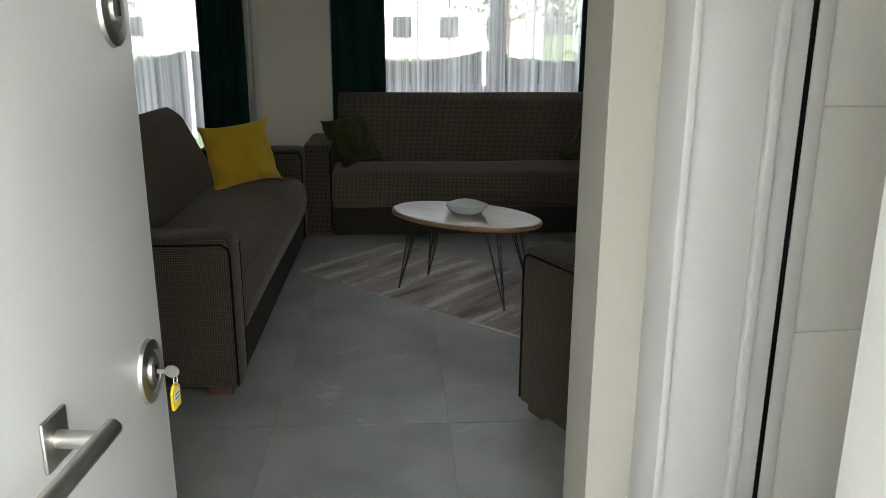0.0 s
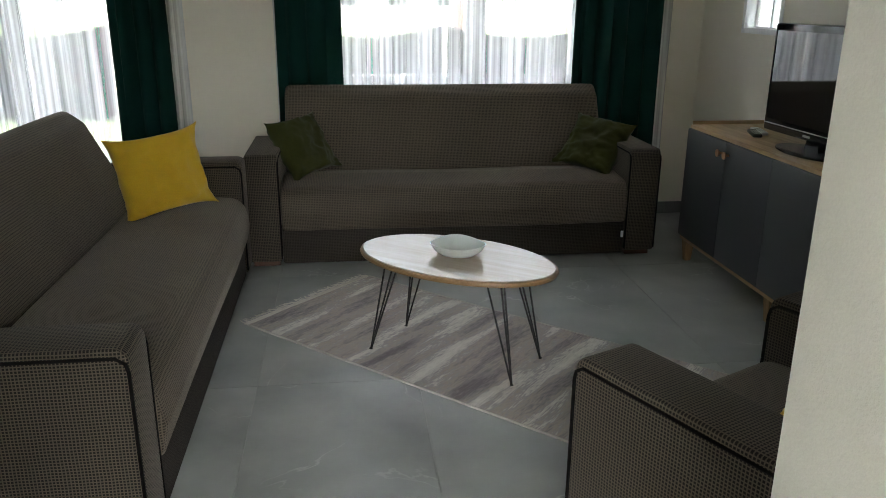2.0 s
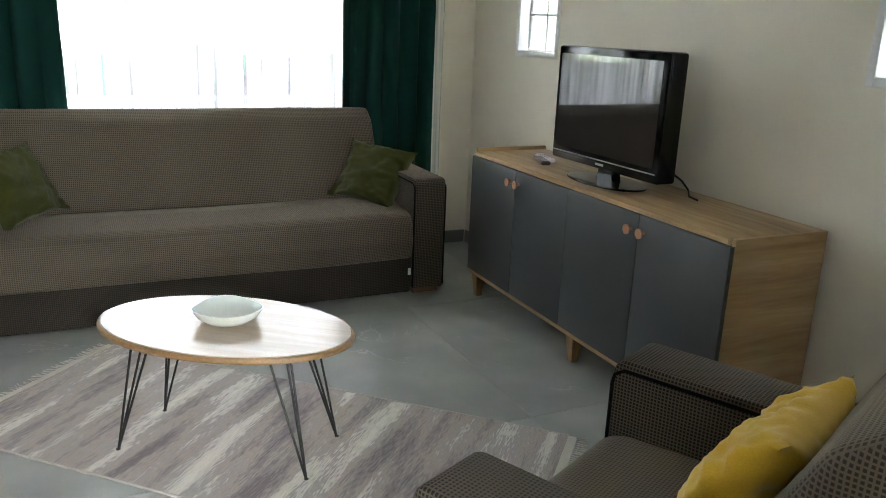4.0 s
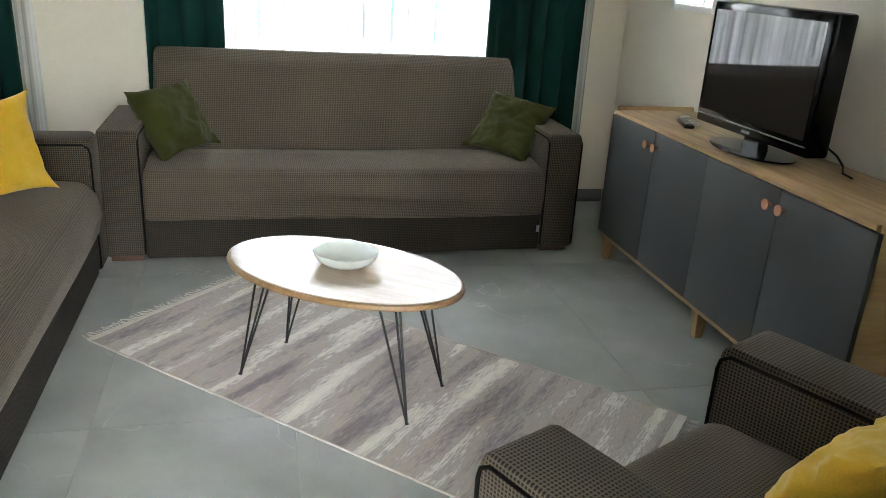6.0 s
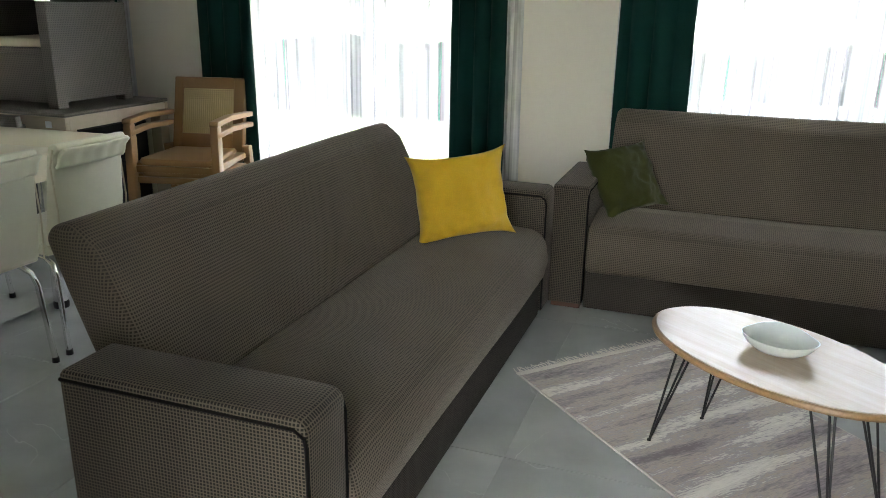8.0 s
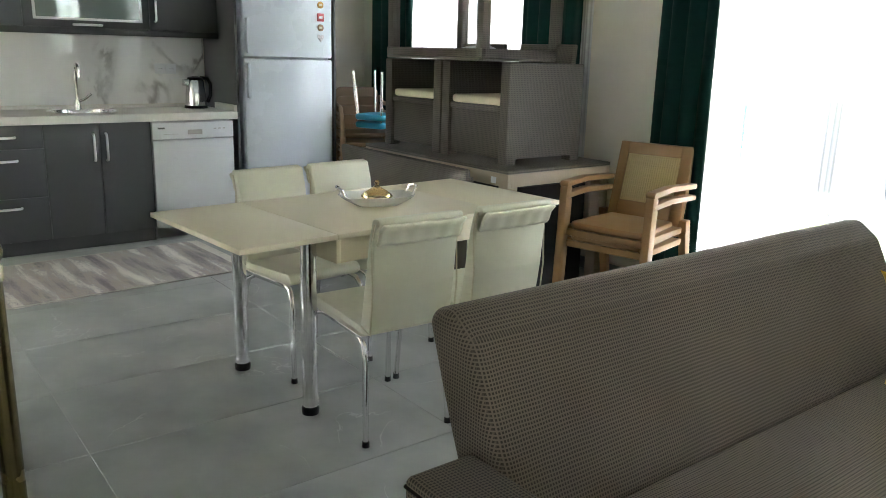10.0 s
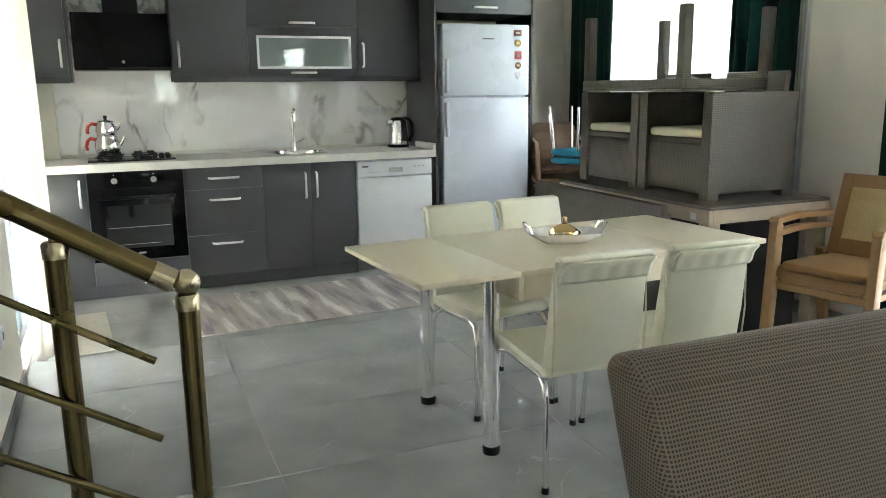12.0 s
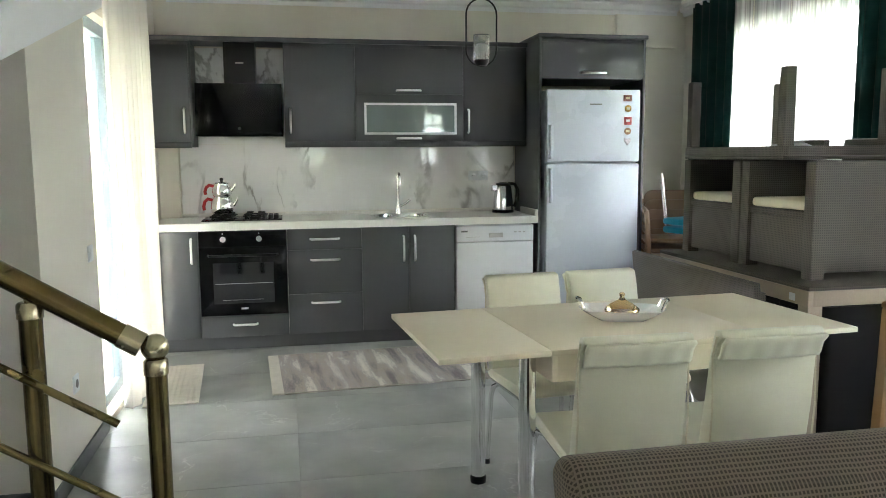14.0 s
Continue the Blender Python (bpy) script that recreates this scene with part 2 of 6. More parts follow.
def marble(name, base, vein, rough, scale, thick, coords="Object"):
    """Veined stone or porcelain."""
    m = bpy.data.materials.new(name)
    m.use_nodes = True
    nt, N, L, b = nodes_of(m)
    b.inputs["Roughness"].default_value = rough
    tc = N.new("ShaderNodeTexCoord")
    mp = N.new("ShaderNodeMapping")
    mp.inputs["Scale"].default_value = (scale, scale, scale * 0.55)
    mp.inputs["Rotation"].default_value = (0.5, 0.2, 0.3)
    src = tc.outputs["Object"]
    if coords == "Tile":
        geo, oi = N.new("ShaderNodeNewGeometry"), N.new("ShaderNodeObjectInfo")
        off = N.new("ShaderNodeVectorMath")
        off.operation = "MULTIPLY_ADD"
        off.inputs[1].default_value = (13, 17, 19)
        L(oi.outputs["Random"], off.inputs[0])
        L(geo.outputs["Position"], off.inputs[2])
        src = off.outputs[0]
    L(src, mp.inputs["Vector"])
    n0 = N.new("ShaderNodeTexNoise")
    n0.inputs["Scale"].default_value, n0.inputs["Detail"].default_value = 1.1, 7
    n0.inputs["Roughness"].default_value, n0.inputs["Distortion"].default_value = 0.5, 0.7
    L(mp.outputs[0], n0.inputs["Vector"])
    d = N.new("ShaderNodeMath")
    d.operation = "SUBTRACT"
    d.inputs[1].default_value = 0.5
    L(n0.outputs["Fac"], d.inputs[0])
    a = N.new("ShaderNodeMath")
    a.operation = "ABSOLUTE"
    L(d.outputs[0], a.inputs[0])
    v = N.new("ShaderNodeMapRange")
    v.interpolation_type = "SMOOTHSTEP"
    v.inputs["From Min"].default_value, v.inputs["From Max"].default_value = thick, 0.0
    L(a.outputs[0], v.inputs["Value"])
    n1 = N.new("ShaderNodeTexNoise")
    n1.inputs["Scale"].default_value, n1.inputs["Detail"].default_value = 2.3, 5
    L(mp.outputs[0], n1.inputs["Vector"])
    g = N.new("ShaderNodeMapRange")
    g.inputs["From Min"].default_value, g.inputs["From Max"].default_value = 0.48, 0.62
    L(n1.outputs["Fac"], g.inputs["Value"])
    mm = N.new("ShaderNodeMath")
    mm.operation = "MULTIPLY"
    L(v.outputs[0], mm.inputs[0])
    L(g.outputs[0], mm.inputs[1])
    mix = N.new("ShaderNodeMix")
    mix.data_type = "RGBA"
    mix.inputs["A"].default_value, mix.inputs["B"].default_value = (*base, 1), (*vein, 1)
    L(mm.outputs[0], mix.inputs["Factor"])
    n2 = N.new("ShaderNodeTexNoise")
    n2.inputs["Scale"].default_value, n2.inputs["Detail"].default_value = 3.0, 8
    L(src, n2.inputs["Vector"])
    c = N.new("ShaderNodeMapRange")
    c.inputs["From Min"].default_value, c.inputs["From Max"].default_value = 0.3, 0.7
    c.inputs["To Min"].default_value, c.inputs["To Max"].default_value = (0.80, 1.2) if coords == "Tile" else (0.97, 1.03)
    L(n2.outputs["Fac"], c.inputs["Value"])
    s = N.new("ShaderNodeVectorMath")
    s.operation = "SCALE"
    L(mix.outputs["Result"], s.inputs[0])
    L(c.outputs[0], s.inputs["Scale"])
    L(s.outputs[0], b.inputs["Base Color"])
    return m


def cloth(name, colour, clear, through_light, weave=(60, 60, 1.5), swing=0.25):
    """Thin hanging cloth that lets light through."""
    m = bpy.data.materials.new(name)
    m.use_nodes = True
    nt = m.node_tree
    N, L = nt.nodes, nt.links.new
    N.remove(N["Principled BSDF"])
    out = N["Material Output"]
    df, tl, tp = N.new("ShaderNodeBsdfDiffuse"), N.new("ShaderNodeBsdfTranslucent"), N.new("ShaderNodeBsdfTransparent")
    df.inputs[0].default_value = tl.inputs[0].default_value = (*colour, 1)
    a, b = N.new("ShaderNodeMixShader"), N.new("ShaderNodeMixShader")
    a.inputs[0].default_value = through_light
    L(df.outputs[0], a.inputs[1])
    L(tl.outputs[0], a.inputs[2])
    tc, w = N.new("ShaderNodeTexCoord"), N.new("ShaderNodeTexNoise")
    mp = N.new("ShaderNodeMapping")
    mp.inputs["Scale"].default_value = weave
    L(tc.outputs["Object"], mp.inputs["Vector"])
    L(mp.outputs[0], w.inputs["Vector"])
    w.inputs["Scale"].default_value = 1.0
    mr = N.new("ShaderNodeMapRange")
    mr.inputs["From Min"].default_value, mr.inputs["From Max"].default_value = 0.3, 0.7
    mr.inputs["To Min"].default_value, mr.inputs["To Max"].default_value = clear * (1 - swing), min(1, clear * (1 + swing))
    L(w.outputs["Fac"], mr.inputs["Value"])
    L(mr.outputs[0], b.inputs[0])
    L(a.outputs[0], b.inputs[1])
    L(tp.outputs[0], b.inputs[2])
    L(b.outputs[0], out.inputs[0])
    return m


def glass(name, colour=(1, 1, 1), rough=0.0, bump=0.0, bscale=40):
    m = bpy.data.materials.new(name)
    m.use_nodes = True
    nt, N, L, b = nodes_of(m)
    b.inputs["Base Color"].default_value = (*colour, 1)
    b.inputs["Transmission Weight"].default_value, b.inputs["Roughness"].default_value = 1.0, rough
    if bump:
        w = N.new("ShaderNodeTexNoise")
        w.inputs["Scale"].default_value = bscale
        bp = N.new("ShaderNodeBump")
        bp.inputs["Strength"].default_value, bp.inputs["Distance"].default_value = bump, 0.01
        L(w.outputs["Fac"], bp.inputs["Height"])
        L(bp.outputs[0], b.inputs["Normal"])
    return m


M_WALL = mat("cream_paint", (0.82, 0.775, 0.675), 0.85, spec=0.2, vary=0.03, scale=1.2, fine=160, bump=0.12)
# cream wall end by the entrance, its shade put into a greyer colour
M_WALLSHADED = mat("shaded_cream_paint", (0.50, 0.485, 0.43), 0.9, spec=0.2, vary=0.05, scale=4, fine=260, bump=0.14)
M_CEIL = mat("white_ceiling_paint", (0.86, 0.86, 0.85), 0.85, spec=0.2, vary=0.02, scale=2)
M_SKIRT = mat("grey_skirting", (0.17, 0.175, 0.17), 0.55, vary=0.12, scale=5)
M_GROUT = mat("grout", (0.37, 0.38, 0.36), 0.9, vary=0.1)
M_TILE = marble("grey_porcelain_tile", (0.330, 0.345, 0.326), (0.48, 0.49, 0.47), 0.38, 1.3, 0.005, "Tile")
M_SPLASH = marble("white_marble_panel", (0.90, 0.90, 0.875), (0.42, 0.41, 0.38), 0.03, 1.15, 0.016)
M_FABRIC = woven("brown_check_fabric", (0.036, 0.0295, 0.0217), (0.124, 0.101, 0.074), 0.0085, 0.36, 0.2, 0.9, 0.14)
# darker check of the arms, with the shade of their unlit fronts mixed in
M_ARMFABRIC = woven("shaded_dark_check_fabric", (0.014, 0.0115, 0.0087), (0.090, 0.074, 0.054), 0.0085, 0.28, 0.2, 0.9, 0.10)
M_PIPING = mat("black_piping", (0.005, 0.0045, 0.004), 0.8, spec=0.1)
# base cloth a tone darker; shade under the seats deepens its colour further
M_BASECLOTH = woven("shaded_base_fabric", (0.016, 0.0130, 0.0100), (0.048, 0.040, 0.031), 0.0085, 0.28, 0.4, 0.9, 0.0)
M_FOOT = mat("stained_wood_foot", (0.09, 0.035, 0.018), 0.5)
M_YELLOW = mat("mustard_velvet", (0.58, 0.36, 0.02), 0.85, vary=0.12, scale=7, fine=220, bump=0.15, sheen=0.3, spec=0.2)
M_OLIVE = mat("olive_velvet", (0.036, 0.039, 0.006), 0.85, vary=0.22, scale=7, fine=220, bump=0.15, sheen=0.1, spec=0.2)
M_TEAL = mat("dark_green_velvet", (0.003, 0.031, 0.026), 0.9, vary=0.25, scale=3, fine=200, bump=0.1, sheen=0.03, spec=0.15)
M_SHEER = cloth("white_sheer", (0.86, 0.87, 0.88), 0.40, 0.58, (34, 34, 0.25), 0.9)
M_LINING = cloth("white_curtain", (0.84, 0.82, 0.76), 0.03, 0.36)
M_OAK = wood("light_oak_board", (0.32, 0.19, 0.085), (0.58, 0.40, 0.22), 0.42, "y")
M_OAKTOP = wood("oak_table_top", (0.43, 0.33, 0.245), (0.52, 0.42, 0.33), 0.27, "x")
M_OAKSIDE = wood("oak_side_board", (0.36, 0.215, 0.09), (0.62, 0.42, 0.22), 0.42, "x", 0.7)
M_OAKLEG = wood("oak_leg", (0.22, 0.12, 0.05), (0.42, 0.27, 0.13), 0.45, "z")
M_OAKEDGE = mat("oak_edge", (0.30, 0.18, 0.085), 0.4, vary=0.2, scale=20)
M_ANTH = mat("anthracite_lacquer", (0.050, 0.056, 0.056), 0.40, vary=0.06, scale=2, fine=60)
M_CAB = mat("anthracite_cabinet", (0.074, 0.078, 0.080), 0.36, vary=0.05, scale=2, fine=60)
M_COPPER = mat("copper", (0.55, 0.29, 0.17), 0.35, metal=1.0, vary=0.05)
M_BLACKMETAL = mat("black_steel", (0.012, 0.012, 0.013), 0.45, metal=0.3)
M_BLACKGLOSS = mat("black_gloss", (0.003, 0.003, 0.0035), 0.09, spec=0.18, vary=0.02, rough_vary=0.02)
M_BLACKPLASTIC = mat("black_plastic", (0.006, 0.006, 0.0065), 0.38, spec=0.3)
M_SCREEN = mat("tv_screen", (0.004, 0.004, 0.005), 0.05, spec=1.0, coat=1.0, vary=0.02, rough_vary=0.02)
M_PORCELAIN = mat("white_porcelain", (0.84, 0.83, 0.79), 0.1, vary=0.02, rough_vary=0.03)
M_ALU = mat("brushed_aluminium", (0.80, 0.81, 0.82), 0.42, metal=0.75, vary=0.03)
M_BINDING = mat("grey_binding", (0.50, 0.48, 0.43), 0.9, vary=0.1, scale=20)
M_WHITEGLOSS = mat("white_glazed", (0.70, 0.745, 0.72), 0.08, vary=0.02, rough_vary=0.03)
M_WHITE = mat("white_plastic", (0.78, 0.80, 0.81), 0.3, vary=0.02)
M_FRIDGE = mat("white_fridge_enamel", (0.66, 0.71, 0.77), 0.28, vary=0.03, scale=1.5)
M_FRAME = mat("white_lacquered_frame", (0.72, 0.73, 0.74), 0.38, vary=0.03, scale=3)
M_DOOR = mat("white_door_laminate", (0.74, 0.745, 0.73), 0.34, vary=0.03, scale=2)
M_HANDLE = mat("satin_chrome", (0.90, 0.90, 0.89), 0.30, metal=0.7, vary=0.03)
M_CHROME = mat("chrome", (0.82, 0.82, 0.82), 0.12, metal=1.0, vary=0.03, rough_vary=0.05)
M_STEEL = mat("brushed_steel", (0.55, 0.54, 0.51), 0.32, metal=1.0, vary=0.08)
M_COLLAR = mat("dull_steel_collar", (0.42, 0.37, 0.25), 0.26, metal=1.0, vary=0.08)
M_BRONZE = mat("antique_brass_rail", (0.16, 0.125, 0.055), 0.26, metal=1.0, vary=0.12, scale=8)
M_CREAM = mat("cream_leatherette", (0.76, 0.74, 0.58), 0.38, vary=0.05, scale=7, fine=260, bump=0.12)
M_CREAMTOP = mat("cream_laminate", (0.78, 0.70, 0.52), 0.3, vary=0.02, scale=3, rough_vary=0.008)
M_COUNTER = mat("white_stone_worktop", (0.77, 0.755, 0.70), 0.36, vary=0.02, scale=14, fine=300)
M_RATTAN = woven("taupe_rattan_plastic", (0.085, 0.076, 0.063), (0.142, 0.127, 0.106), 0.012, 0.42, 0.35, 0.5, 0.0)
M_BEIGE = mat("beige_plastic", (0.46, 0.38, 0.28), 0.4, vary=0.06)
M_STACK = mat("brown_beige_plastic", (0.24, 0.15, 0.085), 0.45, vary=0.06)
M_TAN = mat("tan_plastic", (0.30, 0.17, 0.07), 0.38, vary=0.06)
M_CANEBAR = mat("pale_cane_plastic", (0.66, 0.53, 0.27), 0.5, vary=0.12, scale=30)
M_CUSHION = mat("cream_seat_pad", (0.68, 0.63, 0.46), 0.8, vary=0.05, scale=8)
M_BLUE = mat("blue_seat", (0.02, 0.28, 0.42), 0.5)
M_RED = mat("red_handle", (0.45, 0.012, 0.012), 0.3)
M_TAG = mat("yellow_tag", (0.85, 0.60, 0.02), 0.35)
M_PAPER = mat("paper_label", (0.8, 0.8, 0.82), 0.7)
M_INK = mat("blue_ink", (0.15, 0.16, 0.35), 0.7)
M_WINFRAME = mat("white_pvc", (0.80, 0.81, 0.82), 0.3, vary=0.02)
M_GLASS = glass("window_glass")
M_GLASSBLOCK = glass("glass_block", (0.93, 0.97, 0.96), 0.08, 0.9, 60)
M_FROST = mat("frosted_glass", (0.20, 0.25, 0.24), 0.02, spec=0.9, coat=1.0, vary=0.05, scale=5, rough_vary=0.0)
M_AMBER = glass("amber_glass", (0.85, 0.62, 0.30), 0.03)
M_CLEAR = glass("clear_ribbed_glass", (0.95, 0.96, 0.95), 0.03)
M_DARK = mat("dark_void", (0.009, 0.009, 0.010), 0.6, spec=0.3)
M_MAT = mat("cream_doormat", (0.66, 0.63, 0.56), 0.95, vary=0.12, scale=20, fine=260, bump=0.6)
M_GRASS = mat("grass", (0.05, 0.075, 0.022), 0.95, vary=0.4, scale=1.2, fine=30)
M_PAVE = mat("concrete_paving", (0.36, 0.35, 0.33), 0.9, vary=0.12, scale=1.5)
M_FENCE = mat("green_fence_screen", (0.03, 0.60, 0.34), 0.8, vary=0.15, scale=2)
M_HOUSE = mat("white_render", (0.74, 0.72, 0.69), 0.9, vary=0.05, scale=1)
M_ROOF = mat("terracotta_roof", (0.42, 0.16, 0.09), 0.8, vary=0.2, scale=3)
M_LEAF = mat("foliage", (0.07, 0.10, 0.04), 0.8, vary=0.4, scale=4)
M_BARK = mat("bark", (0.12, 0.09, 0.07), 0.9, vary=0.3, scale=9)


def rug_material(name):
    """Striped woven rug: ragged bands of grey, mauve and cream across its length."""
    m = bpy.data.materials.new(name)
    m.use_nodes = True
    nt, N, L, b = nodes_of(m)
    b.inputs["Roughness"].default_value = 0.95
    b.inputs["Specular IOR Level"].default_value = 0.1
    tc = N.new("ShaderNodeTexCoord")
    mp = N.new("ShaderNodeMapping")
    mp.inputs["Scale"].default_value = (9.5, 1.2, 1)
    L(tc.outputs["Object"], mp.inputs["Vector"])
    n1 = N.new("ShaderNodeTexNoise")
    n1.inputs["Scale"].default_value, n1.inputs["Detail"].default_value, n1.inputs["Roughness"].default_value = 1.0, 4, 0.5
    L(mp.outputs[0], n1.inputs["Vector"])
    mp2 = N.new("ShaderNodeMapping")
    mp2.inputs["Scale"].default_value = (190, 28, 1)
    L(tc.outputs["Object"], mp2.inputs["Vector"])
    n2 = N.new("ShaderNodeTexNoise")
    n2.inputs["Scale"].default_value, n2.inputs["Detail"].default_value = 1.0, 3
    L(mp2.outputs[0], n2.inputs["Vector"])
    ad = N.new("ShaderNodeMath")
    ad.operation = "MULTIPLY_ADD"
    ad.inputs[1].default_value = 0.32
    L(n2.outputs["Fac"], ad.inputs[0])
    L(n1.outputs["Fac"], ad.inputs[2])
    cr = N.new("ShaderNodeValToRGB")
    cr.color_ramp.interpolation = "EASE"
    e = cr.color_ramp.elements
    e[0].position, e[0].color = 0.50, (0.25, 0.225, 0.23, 1)
    e[1].position, e[1].color = 0.84, (0.80, 0.77, 0.71, 1)
    for pos, col in ((0.585, (0.37, 0.335, 0.335, 1)), (0.64, (0.50, 0.44, 0.385, 1)), (0.69, (0.42, 0.395, 0.395, 1)), (0.745, (0.68, 0.65, 0.60, 1))):
        k = e.new(pos)
        k.color = col
    L(ad.outputs[0], cr.inputs["Fac"])
    L(cr.outputs[0], b.inputs["Base Color"])
    bp = N.new("ShaderNodeBump")
    bp.inputs["Strength"].default_value, bp.inputs["Distance"].default_value = 0.5, 0.003
    L(n2.outputs["Fac"], bp.inputs["Height"])
    L(bp.outputs[0], b.inputs["Normal"])
    return m


M_RUG = rug_material("striped_rug")

# ---- setting ----
XW, XE, YN, YS, H = -5.72, 3.0, 6.87, 2.45, 2.72


def wall(name, x0, x1, y0, y1, z0, z1, holes, along, material, label):
    """A wall with real openings: holes (lo, hi, bottom, top) along its run."""
    bm = bmesh.new()
    cuts = sorted(holes)
    pos = x0 if along == "x" else y0
    end = x1 if along == "x" else y1

    def piece(a, b, c, d):
        if b - a > 1e-4 and d - c > 1e-4:
            bm_box(bm, a, b, y0, y1, c, d) if along == "x" else bm_box(bm, x0, x1, a, b, c, d)
    for lo, hi, c, d in cuts:
        piece(pos, lo, z0, z1)
        piece(lo, hi, z0, c)
        piece(lo, hi, d, z1)
        pos = hi
    piece(pos, end, z0, z1)
    bmesh.ops.remove_doubles(bm, verts=bm.verts, dist=1e-5)
    return solid(name, bm, material, label, "wall", "structure")


WIN_A, WIN_B, WIN_C = (-2.0, -0.5, 0.06, 2.25), (0.62, 2.24, 0.86, 2.25), (-4.98, -3.42, 0.95, 2.4)
wall("wall_north", XW - 0.25, XE + 0.25, YN, YN + 0.25, 0, H, [WIN_C, WIN_A, WIN_B], "x", M_WALL, "cream painted plaster wall with three curtained windows")
GB = [(5.93, 6.35, 1.21, 2.2), (3.72, 4.17, 1.22, 2.2)]
wall("wall_east", XE, XE + 0.25, 2.48, YN, 0, H, sorted((a, b, c, d) for a, b, c, d in GB), "y", M_WALL, "cream painted plaster wall with two glass block windows")
wall("wall_west", XW - 0.25, XW, YS - 0.25, YN, 0, H, [], "y", M_WALL, "cream painted plaster wall behind the kitchen")
DOOR_S = (-4.95, -3.50, 0.04, 2.18)
wall("wall_south_kitchen", XW, -2.56, YS - 0.25, YS, 0, H, [DOOR_S], "x", M_WALL, "cream painted plaster wall with a glazed terrace door")
wall("wall_stairwell", -2.81, -2.56, -0.2, YS - 0.25, 0, H, [], "y", M_WALL, "cream painted plaster wall beside the stairs")
wall("wall_living_south", 1.21, XE, 2.48, 2.69, 0, H, [], "x", M_WALLSHADED, "cream painted wall end beside the entrance")
wall("wall_entrance", -0.08, 2.42, 1.33, 1.56, 0, H, [(0.2, 1.25, 0.0, 2.12)], "x", M_WALL, "rendered wall around the entrance door")
# Added slab, out of view, that cuts the sky light reaching the entrance
solid("entrance_sky_blocker", box(-1.6, 3.4, -1.0, 1.329, 2.55, 2.70), M_CEIL, "added unseen slab that blocks sky light over the entrance", "canopy", "structure")
wall("wall_hall_east", 2.42, 2.60, 1.33, 2.478, 0, H, [], "y", M_WALL, "plain painted wall of the entrance hall")
wall("wall_hall_west", -0.13, 0.02, -0.2, 2.3, 0, H, [], "y", M_WALL, "plain painted wall between stairs and entrance")
wall("wall_stair_south", -2.56, -0.13, -0.45, -0.2, 0, H, [], "x", M_WALL, "plain painted wall at the stair landing")
solid("ceiling", box(XW - 0.25, XE + 0.25, -0.45, YN + 0.25, H, H + 0.2), M_CEIL, "flat white painted ceiling", "ceiling", "structure")


def cornice(x0, y0, x1, y1, nx, ny):
    """Stepped plaster moulding under the ceiling."""
    prof = [(0, 0), (0.025, 0), (0.03, 0.03), (0.055, 0.04), (0.065, 0.075), (0.10, 0.085), (0.10, 0.115), (0, 0.115)]
    bm = bmesh.new()
    rings = [[bm.verts.new((x + nx * a, y + ny * a, H - 0.118 + b)) for a, b in prof] for x, y in ((x0, y0), (x1, y1))]
    n = len(prof)
    for k in range(n):
        bm.faces.new((rings[0][k], rings[0][(k + 1) % n], rings[1][(k + 1) % n], rings[1][k]))
    bm.faces.new(rings[0])
    bm.faces.new(rings[1][::-1])
    solid("trim", bm, M_CEIL, "white moulded plaster cornice", "cornice", "structure", angle=25)


cornice(XW + 0.002, 2.55, XW + 0.002, YN - 0.1, 1, 0)
cornice(XW + 0.002, YN - 0.002, XE, YN - 0.002, 0, -1)
cornice(XE - 0.002, 2.69, XE - 0.002, YN - 0.1, -1, 0)
solid("beam", box(XW + 0.001, XW + 0.06, 6.20, YN - 0.12, 2.33, H - 0.12), M_WALL, "shallow painted beam over the kitchen wall", "beam", "structure")


def skirting(x0, x1, y0, y1):
    solid("baseboard", box(x0, x1, y0, y1, 0.006, 0.085, 0.003), M_SKIRT, "grey tiled skirting along the wall", "skirting", "structure")


skirting(-5.0, 2.985, YN - 0.013, YN - 0.001)
skirting(XE - 0.013, XE - 0.001, 2.7, YN - 0.014)
skirting(-3.5, -2.56, YS + 0.001, YS + 0.013)
skirting(-2.559, -2.547, 0.5, YS + 0.013)
skirting(1.21, XE - 0.014, 2.691, 2.703)

# upper flight of the stairs, seen as a sloping white face, and the lower flight behind the railing
solid("stair_soffit", prism([(-4.35, 2.375, 0), (-0.14, 1.166, 0), (-0.14, H - 0.001, 0), (-4.35, H - 0.001, 0)], 1.2, YS + 0.03, "y"), M_CEIL, "white plastered underside of the upper stair flight", "stairs", "structure")
for i in range(8):
    solid("stair_step", box(-1.14, -0.14, 2.86 - 0.28 * (i + 1), 2.86 - 0.28 * i, 0.001 if i == 0 else 0.17 * i - 0.02, 0.17 * (i + 1), 0.004), M_TILE, "grey tiled stair step", "stair step", "structure", "stair steps")

